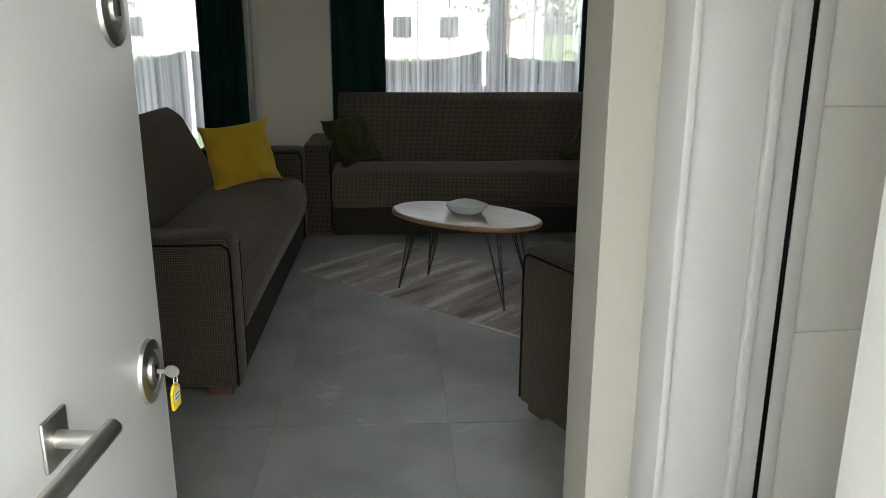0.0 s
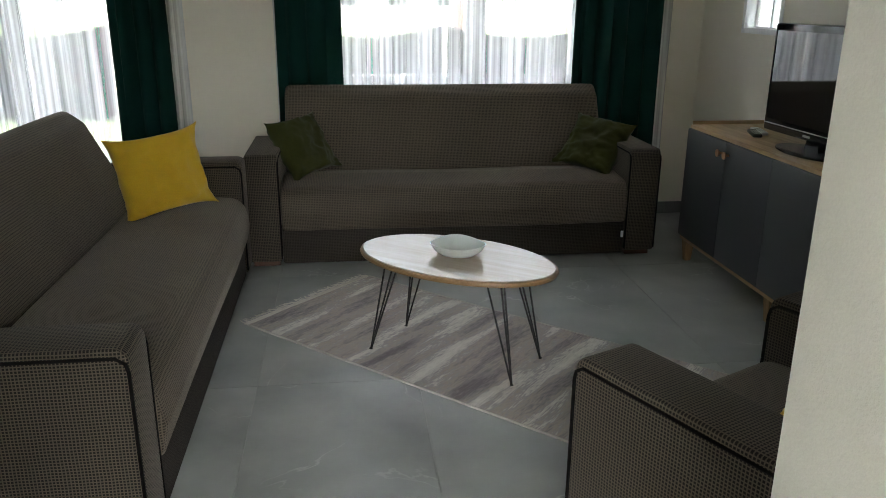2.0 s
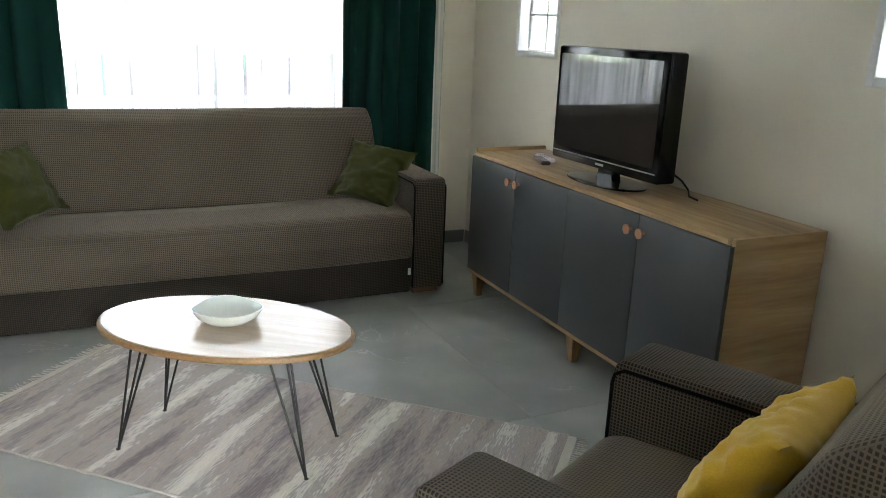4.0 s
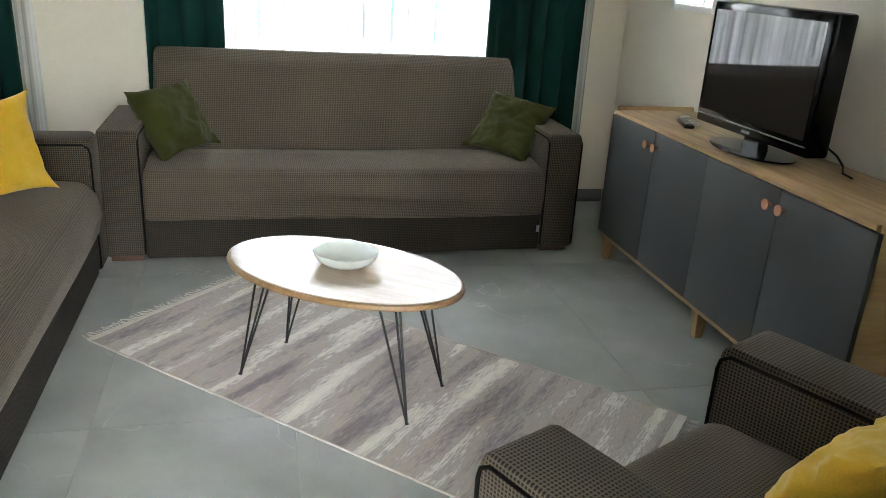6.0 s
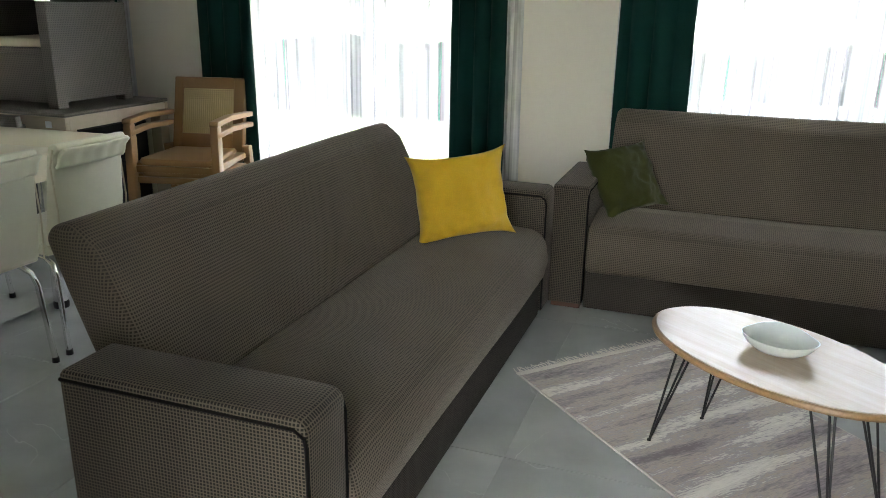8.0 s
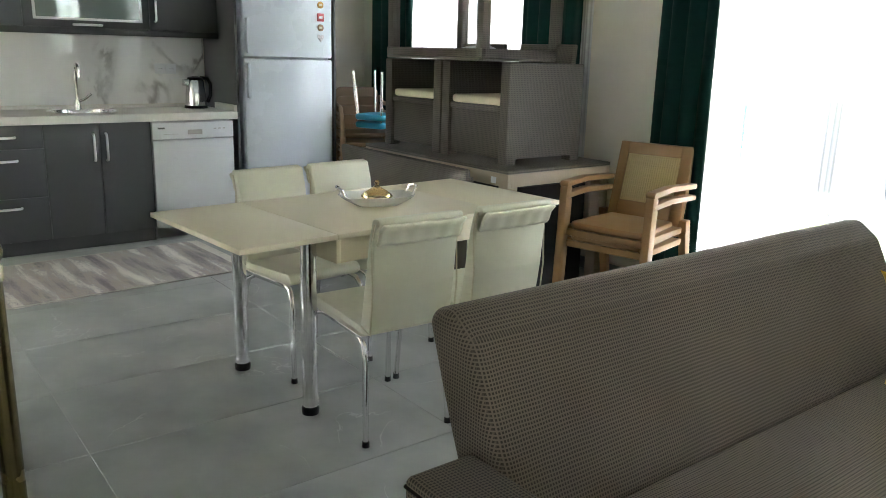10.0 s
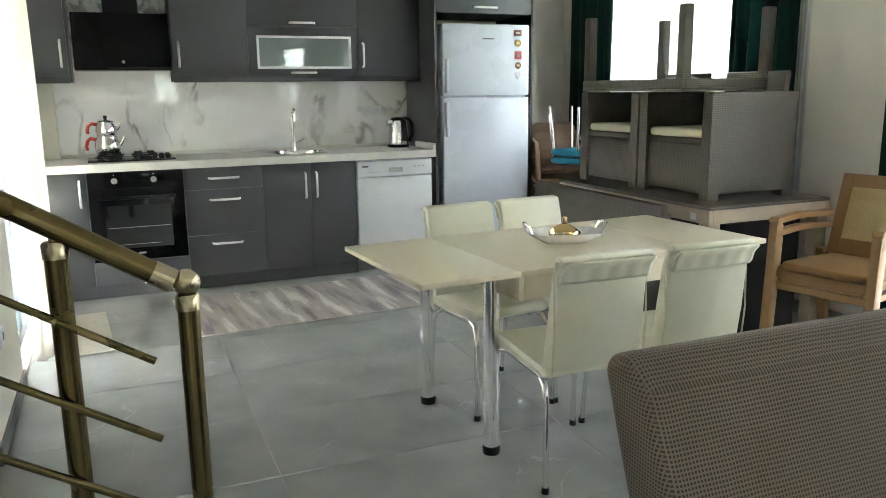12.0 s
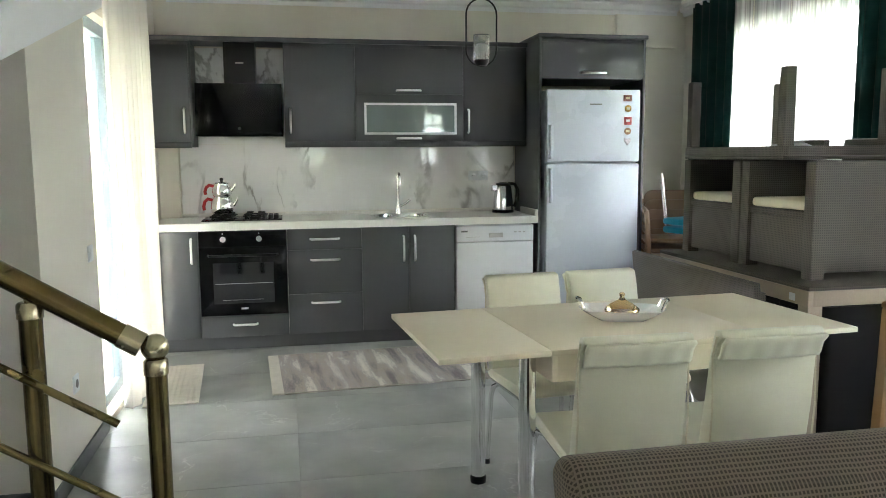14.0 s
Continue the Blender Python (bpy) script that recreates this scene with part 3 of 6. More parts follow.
# ---- windows ----
def window(name, x0, x1, z0, z1, y, mullions, label, facing=1):
    """White sash window in the plane y, with frame, sill and panes."""
    w = thing(name, pose(0, 0, 0), label, "window", "", "structure")
    f = 0.06
    ya, yb = y - 0.035, y + 0.035
    bm = bmesh.new()
    bm_box(bm, x0, x1, ya, yb, z0, z0 + f, 0.006)
    bm_box(bm, x0, x1, ya, yb, z1 - f, z1, 0.006)
    bm_box(bm, x0, x0 + f, ya, yb, z0 + f, z1 - f, 0.006)
    bm_box(bm, x1 - f, x1, ya, yb, z0 + f, z1 - f, 0.006)
    part("window_frame", bm, M_WINFRAME, w)
    xs = [x0 + f, *mullions, x1 - f]
    for m in mullions:
        part("mullion", box(m - 0.06, m + 0.06, ya + 0.004, yb + 0.004, z0 + f, z1 - f, 0.006), M_WINFRAME, w)
    for a, b in zip(xs, xs[1:]):
        p = part("pane", box(a + 0.02, b - 0.02, y - 0.004, y + 0.004, z0 + f, z1 - f), M_GLASS, w)
        p.visible_shadow = False
    part("window_sill", box(x0, x1, min(y - 0.12 * facing, y - 0.04 * facing), max(y - 0.12 * facing, y - 0.04 * facing), z0 + 0.001, z0 + 0.022, 0.004), M_WINFRAME, w)
    return w


window("window_1", *WIN_A, YN + 0.15, [-1.20], "white framed glazed balcony door behind sheer curtains")
window("window_2", *WIN_B, YN + 0.15, [1.56], "white framed two-pane window behind sheer curtains")
window("window_3", *WIN_C, YN + 0.15, [-4.2], "white framed two-pane window behind sheer curtains")
M_GREYPVC = mat("grey_blue_frame", (0.20, 0.26, 0.30), 0.4)
dw = thing("door_1", pose(0, 0, 0), "glazed terrace door with a dark grey frame", "door", "", "structure")
for a, b in ((DOOR_S[0], DOOR_S[0] + 0.07), (-4.26, -4.16), (DOOR_S[1] - 0.07, DOOR_S[1])):
    part("frame_post", box(a, b, YS - 0.13, YS - 0.06, 0.11, 2.11, 0.005), M_GREYPVC, dw)
for c, d in ((0.04, 0.11), (2.11, 2.18)):
    part("frame_rail", box(DOOR_S[0], DOOR_S[1], YS - 0.13, YS - 0.06, c, d, 0.005), M_GREYPVC, dw)
for a, b in ((DOOR_S[0] + 0.07, -4.26), (-4.16, DOOR_S[1] - 0.07)):
    p = part("pane", box(a, b, YS - 0.099, YS - 0.091, 0.11, 2.11), M_GLASS, dw)
    p.visible_shadow = False
for k, (a, b, c, d) in enumerate(GB):
    w = thing("window_%d" % (4 + k), pose(0, 0, 0), "narrow window of clear glass blocks in a deep reveal", "window", "", "structure")
    n = 2
    for i in range(n):
        for j in range(5):
            y0, z0 = a + 0.03 + i * (b - a - 0.06) / n, c + 0.03 + j * (d - c - 0.06) / 5
            g = part("glass_block", box(XE + 0.05, XE + 0.13, y0 + 0.006, y0 + (b - a - 0.06) / n - 0.006, z0 + 0.006, z0 + (d - c - 0.06) / 5 - 0.006, 0.012), M_GLASSBLOCK, w)
            g.visible_shadow = False
    bm = bmesh.new()
    for i in range(n + 1):
        y0 = a + 0.03 + i * (b - a - 0.06) / n
        bm_box(bm, XE + 0.055, XE + 0.125, y0 - 0.006, y0 + 0.006, c + 0.03, d - 0.03)
    for j in range(6):
        z0 = c + 0.03 + j * (d - c - 0.06) / 5
        bm_box(bm, XE + 0.057, XE + 0.123, a + 0.03, b - 0.03, z0 - 0.006, z0 + 0.006)
    part("mortar", bm, M_WINFRAME, w)
    bm = bmesh.new()
    for q in ((a, a + 0.03, c, d), (b - 0.03, b, c, d), (a + 0.03, b - 0.03, c, c + 0.03), (a + 0.03, b - 0.03, d - 0.03, d)):
        bm_box(bm, XE - 0.006, XE + 0.22, q[0], q[1], q[2], q[3], 0.003)
    part("window_frame", bm, M_WINFRAME, w)


def curtain(name, x0, x1, y, z0, z1, folds, depth, material, label, category, seed=0, nz=14, flare=0.0):
    """Hanging cloth in folds, with a little sway."""
    rnd = random.Random(seed)
    bm = bmesh.new()
    n = folds * 8
    ph = [rnd.uniform(-0.7, 0.7) for _ in range(folds + 2)]
    rows = []
    for j in range(nz + 1):
        v = j / nz
        z = z0 + (z1 - z0) * v
        row = []
        for i in range(n + 1):
            u = i / n
            f = u * folds
            a = ph[int(f)] * (1 - f % 1) + ph[int(f) + 1] * (f % 1)
            yy = y + depth * math.sin(2 * math.pi * f + a + 0.4 * math.sin(3 * v + seed)) * (1.0 - 0.35 * v) + 0.3 * depth * noise.noise((u * 7, v * 2, seed))
            xx = x0 + (x1 - x0) * u + 0.02 * math.sin(2.2 * math.pi * f + a) * (1 - v) + flare * (u - 0.5) * (1 - v)
            row.append(bm.verts.new((xx, yy, z)))
        rows.append(row)
    for A, B in zip(rows, rows[1:]):
        for i in range(n):
            bm.faces.new((A[i], A[i + 1], B[i + 1], B[i]))
    ob = solid(name, bm, material, label, category)
    if material is not M_SHEER:
        s = ob.modifiers.new("thickness", "SOLIDIFY")
        s.thickness = 0.004
    return ob


TOPZ = 2.66
for k, (a, b, c, d, zb) in enumerate(((-2.30, -1.93, -0.60, -0.29, 0.03), (0.34, 0.71, 2.15, 2.70, 0.03), (-5.50, -4.88, -3.52, -2.93, 0.03))):
    G = "dark green velvet curtain hanging in folds"
    curtain("curtain", a, b, 6.812, zb, TOPZ, max(3, int((b - a) / 0.11)), 0.024, M_TEAL, G, "curtain", 3 + k)
    curtain("curtain", c, d, 6.812, zb, TOPZ, max(3, int((d - c) / 0.11)), 0.024, M_TEAL, G, "curtain", 13 + k)
    curtain("sheer_curtain", a - 0.02, d + (0.09 if k != 2 else 0.05), 6.848, 0.05, TOPZ, int((d - a) / 0.085), 0.012, M_SHEER, "white sheer pleated curtain over the window", "curtain", 23 + k, 8)
    r = thing("curtain_rail", pose(0, 0, 0), "white curtain rail under the ceiling", "curtain rail")
    part("rail", box(a - 0.1, d + 0.1, 6.77, 6.866, TOPZ, H - 0.001, 0.004), M_FRAME, r)
curtain("curtain", -4.84, -3.74, 2.525, 0.03, TOPZ, 8, 0.04, M_LINING, "white floor-length curtain drawn across the terrace door", "curtain", 41)

# ---- entrance ----
leaf = thing("entrance_door", pose(0.335, 2.46, 0, 0, 0, -4.5), "white laminate entrance door standing open, with pull bar and keys", "door", "", "structure")
LW = 0.92
part("leaf", box(-0.055, 0, -LW, 0, 0.012, 2.07, 0.003), M_DOOR, leaf)
part("edge_strip", box(-0.052, -0.003, -0.004, 0.004, 0.012, 2.07), M_STEEL, leaf, "thin metal edge strip")
for z in (0.36, 0.98, 1.60):
    part("groove", box(-0.001, 0.0004, -LW + 0.02, -0.02, z, z + 0.003), M_DOOR, leaf)
for z in (0.69, 1.35):
    bm = bmesh.new()
    bm_lathe(bm, [(0, 0.0), (0.052, 0.0), (0.050, 0.007), (0.034, 0.010), (0.033, 0.006), (0.022, 0.006), (0.020, 0.013), (0, 0.013)], 28)
    bmesh.ops.transform(bm, matrix=Matrix.Translation((0.0, -0.075, z)) @ Matrix.Rotation(radians(90), 4, "Y") @ Matrix.Diagonal((1.25, 1, 1, 1)), verts=bm.verts)
    rose = part("lock_rose", bm, M_STEEL, leaf, "brushed steel lock rose")
    part("keyhole", box(0.0135, 0.0155, -0.079, -0.071, z - 0.013, z + 0.013), M_DARK, rose)
hb = part("pull_bar", tube([(0.075, -0.86, 0.742), (0.072, -0.388, 0.742)], 0.0145, 18), M_STEEL, leaf, "brushed steel pull bar")
for y, z in ((-0.425, 0.742), (-0.79, 0.742)):
    part("bar_post", tube([(0.0, y, z), (0.075, y, z)], 0.014, 14), M_STEEL, hb)
    part("bar_plate", box(0.0005, 0.008, y - 0.035, y + 0.035, z - 0.04, z + 0.04, 0.004), M_STEEL, hb)
keys = thing("key_with_tag", leaf.matrix_basis @ pose(0.014, -0.075, 0.69), "steel key in the lock with a yellow tag", "key")
bm = box(-0.002, 0.02, -0.0015, 0.0015, -0.004, 0.004)
bm_lathe(bm, [(0.0, -0.0015), (0.014, -0.0015), (0.014, 0.0015), (0.0, 0.0015)], 18)
for v in bm.verts[8:]:
    v.co = Vector((v.co.x + 0.03, v.co.z, v.co.y * 0.9))
part("key", bm, M_STEEL, keys)
part("ring", tube([(0.034 + 0.001, 0.009 * math.cos(a), -0.018 + 0.011 * math.sin(a)) for a in [k * math.pi / 8 for k in range(16)]], 0.0012, 6, True), M_CHROME, keys)
tag = part("tag", prism([(-0.019, -0.075, 0.004), (0.019, -0.075, 0.004), (0.019, -0.036, 0.008), (0.008, -0.026, 0.004), (-0.008, -0.026, 0.004), (-0.019, -0.036, 0.008)], 0.030, 0.035, "x"), M_TAG, keys, "yellow plastic key tag")
part("paper", box(0.0352, 0.0358, -0.014, 0.014, -0.060, -0.040), M_PAPER, tag)
for z in (-0.047, -0.055):
    part("writing", box(0.0359, 0.0362, -0.011, 0.010, z, z + 0.003), M_INK, tag)
# white casing and second door of the hall
cas = thing("door_casing", pose(0, 0, 0), "white lacquered moulded door casing", "door frame", "", "structure")
part("outer_bead", box(1.305, 1.322, 2.325, 2.475, 0.005, 2.12, 0.004), M_FRAME, cas)
part("face", box(1.324, 1.455, 2.34, 2.475, 0.005, 2.10, 0.003), M_FRAME, cas)
part("inner_bead", box(1.457, 1.478, 2.332, 2.475, 0.005, 2.09, 0.004), M_FRAME, cas)
part("jamb", box(1.480, 1.5195, 2.345, 2.475, 0.005, 2.09, 0.002), M_FRAME, cas)
part("gasket", box(1.5205, 1.5295, 2.346, 2.475, 0.005, 2.09), M_BLACKPLASTIC, cas, "black rubber door seal")
d2 = thing("hall_door", pose(1.531, 2.352, 0, 0, 0, 4), "white grooved hall door with black seal", "door", "", "structure")
part("edge_strip", box(0.0, 0.032, -0.004, 0.045, 0.01, 2.08, 0.002), M_FRAME, d2)
part("core", box(0.034, 0.799, 0.0035, 0.042, 0.012, 2.078), M_DOOR, d2)
zs = [0.01, 0.325, 0.757, 1.188, 1.62, 2.08]
for a, b in zip(zs, zs[1:]):
    part("panel", box(0.033, 0.80, 0.0, 0.045, a + 0.001, b - 0.001, 0.0015), M_DOOR, d2)
fr = thing("door_frame", pose(0, 0, 0), "white frame of the entrance door", "door frame", "", "structure")
part("jamb", box(1.186, 1.245, 1.34, 1.57, 0.005, 2.06, 0.003), M_FRAME, fr)
part("jamb", box(0.201, 0.26, 1.34, 1.50, 0.005, 2.06, 0.003), M_FRAME, fr)
part("head", box(0.201, 1.245, 1.34, 1.57, 2.062, 2.118, 0.003), M_FRAME, fr)


# ---- seating ----
def sofa(name, m, L, label, category, arm=0.17, D=0.92, rise=0.0, gap=0.04):
    """Sofa with square piped arms; local x along it, front at y = 0, back at y = D."""
    s = thing(name, m, label, category)
    for k, x in enumerate((0.0, L - arm)):
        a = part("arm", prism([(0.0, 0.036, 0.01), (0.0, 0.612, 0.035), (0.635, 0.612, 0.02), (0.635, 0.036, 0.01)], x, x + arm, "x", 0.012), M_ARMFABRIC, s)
        for xx in (x + 0.0005, x + arm - 0.0005):
            part("piping", tube([(xx, 0.63, 0.588), (xx, 0.03, 0.588), (xx, 0.008, 0.572), (xx, 0.003, 0.55), (xx, 0.003, 0.05)], 0.0048, 6), M_PIPING, a)
        for y in (0.03, 0.56):
            part("foot", prism([(x + 0.015, y, 0.006), (x + arm - 0.015, y, 0.006), (x + arm - 0.015, y + 0.09, 0.006), (x + 0.015, y + 0.09, 0.006)], 0.006, 0.0365, "z"), M_FOOT, s, "dark stained wooden foot")
    i0, i1 = arm + 0.004, L - arm - 0.004
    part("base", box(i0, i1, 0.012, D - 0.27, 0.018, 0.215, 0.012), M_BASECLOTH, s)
    bm = prism([(-0.005, 0.20, 0.03), (-0.025, 0.30, 0.05), (0.0, 0.43, 0.09), (0.28, 0.452, 0.1), (D - 0.418, 0.440, 0.014), (D - 0.418, 0.20, 0.01)], i0, i1, "x", 0.022, 6)
    bm = soften(bm, 0.25, 0.007, 0.35, L)
    part("seat_cushion", bm, M_FABRIC, s)
    bm = prism([(D - 0.405, 0.32, 0.01), (D - 0.405, 0.440, 0.02), (D - 0.22, 0.82 + rise, 0.075), (D - 0.14, 0.880 + rise, 0.05), (D - 0.05, 0.855 + rise, 0.06), (D - 0.25, 0.34, 0.04)], i0 + gap, i1 - 0.002, "x", 0.03, 6, 4)
    bm = soften(bm, 0.25, 0.007, 0.4, L + 3)
    part("backrest", bm, M_FABRIC, s)
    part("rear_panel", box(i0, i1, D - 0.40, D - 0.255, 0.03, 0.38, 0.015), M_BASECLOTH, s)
    return s


bs = sofa("sofa", pose(0.20, 5.99, 0), 2.235, "brown checked fabric three-seat sofa under the window", "sofa", D=0.84, rise=0.018, gap=0.008)
part("care_label", box(2.042, 2.056, 0.006, 0.0115, 0.115, 0.150), M_PAPER, bs, "small white care label")
ls = sofa("sofa", pose(0.21, 3.675, 0, 0, 0, 90), 2.33, "brown checked fabric three-seat sofa with a yellow cushion", "sofa")
ac = sofa("armchair", pose(2.03, 3.915, 0, 0, 0, 205.5), 0.885, "brown checked fabric armchair with a yellow cushion", "armchair", D=0.80)


def cushion(name, m, w, h, t, material, label, seed=0, dent=0.0):
    """Square scatter cushion with pulled-out corners; local x, z in its plane, thickness along y."""
    bm = bmesh.new()
    n = 36
    grid = {}
    for side in (1, -1):
        for i in range(n + 1):
            for j in range(n + 1):
                u, v = 2 * i / n - 1, 2 * j / n - 1
                edge = max(abs(u), abs(v))
                if side == -1 and (i in (0, n) or j in (0, n)):
                    continue
                pull = 1 - 0.15 * (1 - abs(u) ** 3) * (abs(v) ** 4) - 0.0
                pullx = 1 - 0.15 * (1 - abs(v) ** 3) * (abs(u) ** 4)
                puff = max(0.0, (1 - u * u)) ** 0.42 * max(0.0, (1 - v * v)) ** 0.42
                wob = 0.018 * noise.noise((u * 2.3 + seed, v * 2.3, side)) + 0.009 * noise.noise((u * 6 + seed, v * 6, side * 2)) + 0.007 * (1 - abs(noise.noise((u * 2.1 + v * 1.7 + seed, v * 3.4 - u, side * 3.0)))) ** 5
                x, z = u * w / 2 * pullx, v * h / 2 * pull
                y = side * (t / 2 * puff) + wob * (1 if edge < 1 else 0.4) + dent * (u * u - v * v) * 0.02
                grid[side, i, j] = bm.verts.new((x, y, z + h / 2))

    def g(s, i, j):
        return grid.get((s, i, j)) or grid[1, i, j]
    for s in (1, -1):
        for i in range(n):
            for j in range(n):
                q = [g(s, i, j), g(s, i + 1, j), g(s, i + 1, j + 1), g(s, i, j + 1)]
                bm.faces.new(q if s == -1 else q[::-1])
    ob = solid(name, bm, material, label, "cushion", angle=75)
    ob.matrix_basis = m
    return ob


cushion("cushion", pose(-0.06, 5.53, 0.437, -14, -5, 37), 0.45, 0.39, 0.13, M_YELLOW, "mustard yellow velvet cushion leaning in the sofa corner", 1, 1)
cushion("cushion", pose(0.58, 6.29, 0.44, -32, -4, 50), 0.40, 0.37, 0.13, M_OLIVE, "olive green velvet cushion leaning in the sofa corner", 4, 1)
cushion("cushion", pose(2.06, 6.27, 0.44, -40, 6, -48), 0.40, 0.37, 0.12, M_OLIVE, "olive green velvet cushion slumped against the sofa arm", 7, 1)
cushion("cushion", pose(1.83, 3.475, 0.405, 30, 3, 25), 0.42, 0.38, 0.14, M_YELLOW, "mustard yellow velvet cushion on the armchair", 9, 1)

# ---- coffee table, bowl, rugs ----
ct = thing("coffee_table", pose(1.137, 4.815, 0, 0, 0, -36.8), "oval oak-look coffee table on black hairpin legs", "table")
RX, RY = 0.408, 0.243
bm = bmesh.new()
bm_lathe(bm, [(0, 0.405), (0.965, 0.405), (1.0, 0.409), (1.0, 0.428), (0.992, 0.431), (0.975, 0.431), (0, 0.431)], 72)
for v in bm.verts:
    v.co.x, v.co.y = v.co.x * RX, v.co.y * RY
top = part("tabletop", bm, M_OAKTOP, ct)
bm = bmesh.new()
bm_tube(bm, [(1.001 * RX * math.cos(a), 1.001 * RY * math.sin(a), 0.4185) for a in [2 * math.pi * k / 72 for k in range(72)]], 0.0105, 8, True)
part("edge_band", bm, M_OAKEDGE, top, "oak edge band")
for sx in (-1, 1):
    for sy in (-1, 1):
        bm = bmesh.new()
        fx, fy = sx * 0.318, sy * 0.135
        for dx, dy in ((-0.055 * sx, 0.0), (-0.01 * sx, -0.05 * sy), (0.0, 0.0)):
            bm_tube(bm, [(sx * 0.25 + dx * 1.1, sy * 0.115 + dy, 0.404), (fx, fy, 0.010)], 0.0038, 8)
        bm_box(bm, sx * 0.25 - 0.045, sx * 0.25 + 0.03, sy * 0.125 - 0.04, sy * 0.125 + 0.03, 0.400, 0.4045)
        bm_lathe(bm, [(0, 0.006), (0.007, 0.006), (0.007, 0.016), (0, 0.016)], 10, fx, fy)
        part("hairpin_leg", bm, M_BLACKMETAL, ct, "black steel hairpin leg")
bw = thing("bowl", pose(1.147, 4.835, 0.4315, 0, 0, -25), "white glazed ceramic bowl with a wavy rim", "bowl")
bm = bmesh.new()
prof = [(0, 0.0), (0.055, 0.0), (0.066, 0.003), (0.088, 0.024), (0.101, 0.048), (0.105, 0.056), (0.1015, 0.0565), (0.096, 0.048), (0.082, 0.024), (0.06, 0.008), (0.04, 0.0065), (0, 0.0065)]
bm_lathe(bm, prof, 48)
for v in bm.verts:
    a = math.atan2(v.co.y, v.co.x)
    k = 1 + 0.05 * math.cos(3 * a + 0.6) * min(1, math.hypot(v.co.x, v.co.y) / 0.1)
    v.co.x, v.co.y = v.co.x * k * 1.05, v.co.y * k * 0.92
    v.co.z *= 0.84 * (1 + 0.07 * math.cos(3 * a + 0.6))
part("bowl_body", bm, M_WHITEGLOSS, bw)


def rug(name, m, L, W, label, fringe=True, border=0.0):
    """Flat woven rug, length along local x from 0 to L."""
    r = thing(name, m, label, "rug")
    bm = bmesh.new()
    nx, ny = 40, 18
    g = [[bm.verts.new((L * i / nx, W * j / ny, 0.013 + 0.0035 * noise.noise((i * 0.25, j * 0.25, L)))) for j in range(ny + 1)] for i in range(nx + 1)]
    for i in range(nx):
        for j in range(ny):
            bm.faces.new((g[i][j], g[i + 1][j], g[i + 1][j + 1], g[i][j + 1]))
    ret = bmesh.ops.extrude_face_region(bm, geom=list(bm.faces))
    for v in ret["geom"]:
        if isinstance(v, bmesh.types.BMVert):
            v.co.z = 0.005
    part("woven_field", bm, M_RUG, r)
    for y in (0.0, W):
        part("edge_binding", tube([(0, y, 0.012), (L, y, 0.012)], 0.0035, 6), M_BINDING, r, "pale edge binding")
    if fringe:
        for x, d in ((0.0, -1), (L, 1)):
            part("hem", box(min(x, x + d * 0.03), max(x, x + d * 0.03), 0.0, W, 0.0055, 0.0125, 0.002), M_MAT, r)
            bm = bmesh.new()
            rnd = random.Random(5)
            for k in range(int(W / 0.014)):
                y = 0.007 + k * 0.014
                bm_tube(bm, [(x + d * 0.03, y, 0.009), (x + d * 0.05, y + rnd.uniform(-0.006, 0.006), 0.008), (x + d * rnd.uniform(0.06, 0.075), y + rnd.uniform(-0.012, 0.012), 0.0075)], 0.0022, 4)
            tagged(part("fringe", bm, M_MAT, r, "cream cotton fringe"), kind="stuff")
    else:
        for q in ((-0.07, 0.0, 0, W), (L, L + 0.07, 0, W)):
            part("hem", box(q[0], q[1], q[2], q[3], 0.0055, 0.014, 0.002), M_MAT, r, "cream woven end band")
    return r


RA = -43.6
rug("rug", pose(0.275, 5.205, 0, 0, 0, RA), 1.92, 0.80, "grey and cream striped woven rug with fringed ends")
rug("kitchen_rug", pose(-3.91, 3.36, 0, 0, 0, 92.9), 1.52, 0.93, "grey and cream striped kitchen runner on the floor", False)
mt = thing("doormat", pose(-4.70, 2.51, 0, 0, 0, 3.5), "cream ribbed cotton doormat by the terrace door", "doormat")
part("mat_body", box(0, 0.87, 0.0, 0.31, 0.0055, 0.016, 0.005), M_MAT, mt)
for k in range(9):
    part("rib", box(0.03, 0.84, 0.03 + k * 0.03, 0.048 + k * 0.03, 0.0155, 0.0185, 0.001), M_MAT, mt)

# ---- television cabinet ----
tv = thing("sideboard", pose(2.55, 4.20, 0), "oak-look sideboard with anthracite doors and copper knobs", "cabinet")
LN, DP = 1.72, 0.418
part("body", box(0.02, DP, 0.0, LN, 0.145, 0.735, 0.002), M_OAK, tv)
part("side_panel", box(0.0195, DP, -0.018, -0.001, 0.13, 0.755, 0.002), M_OAKSIDE, tv)
part("side_panel", box(0.0195, DP, LN + 0.001, LN + 0.018, 0.13, 0.772, 0.002), M_OAKSIDE, tv)
part("top_board", box(0.004, DP, 0.0, LN, 0.737, 0.755, 0.002), M_OAK, tv)
part("plinth_rail", box(0.005, 0.03, 0.0, LN, 0.125, 0.143, 0.002), M_OAK, tv)
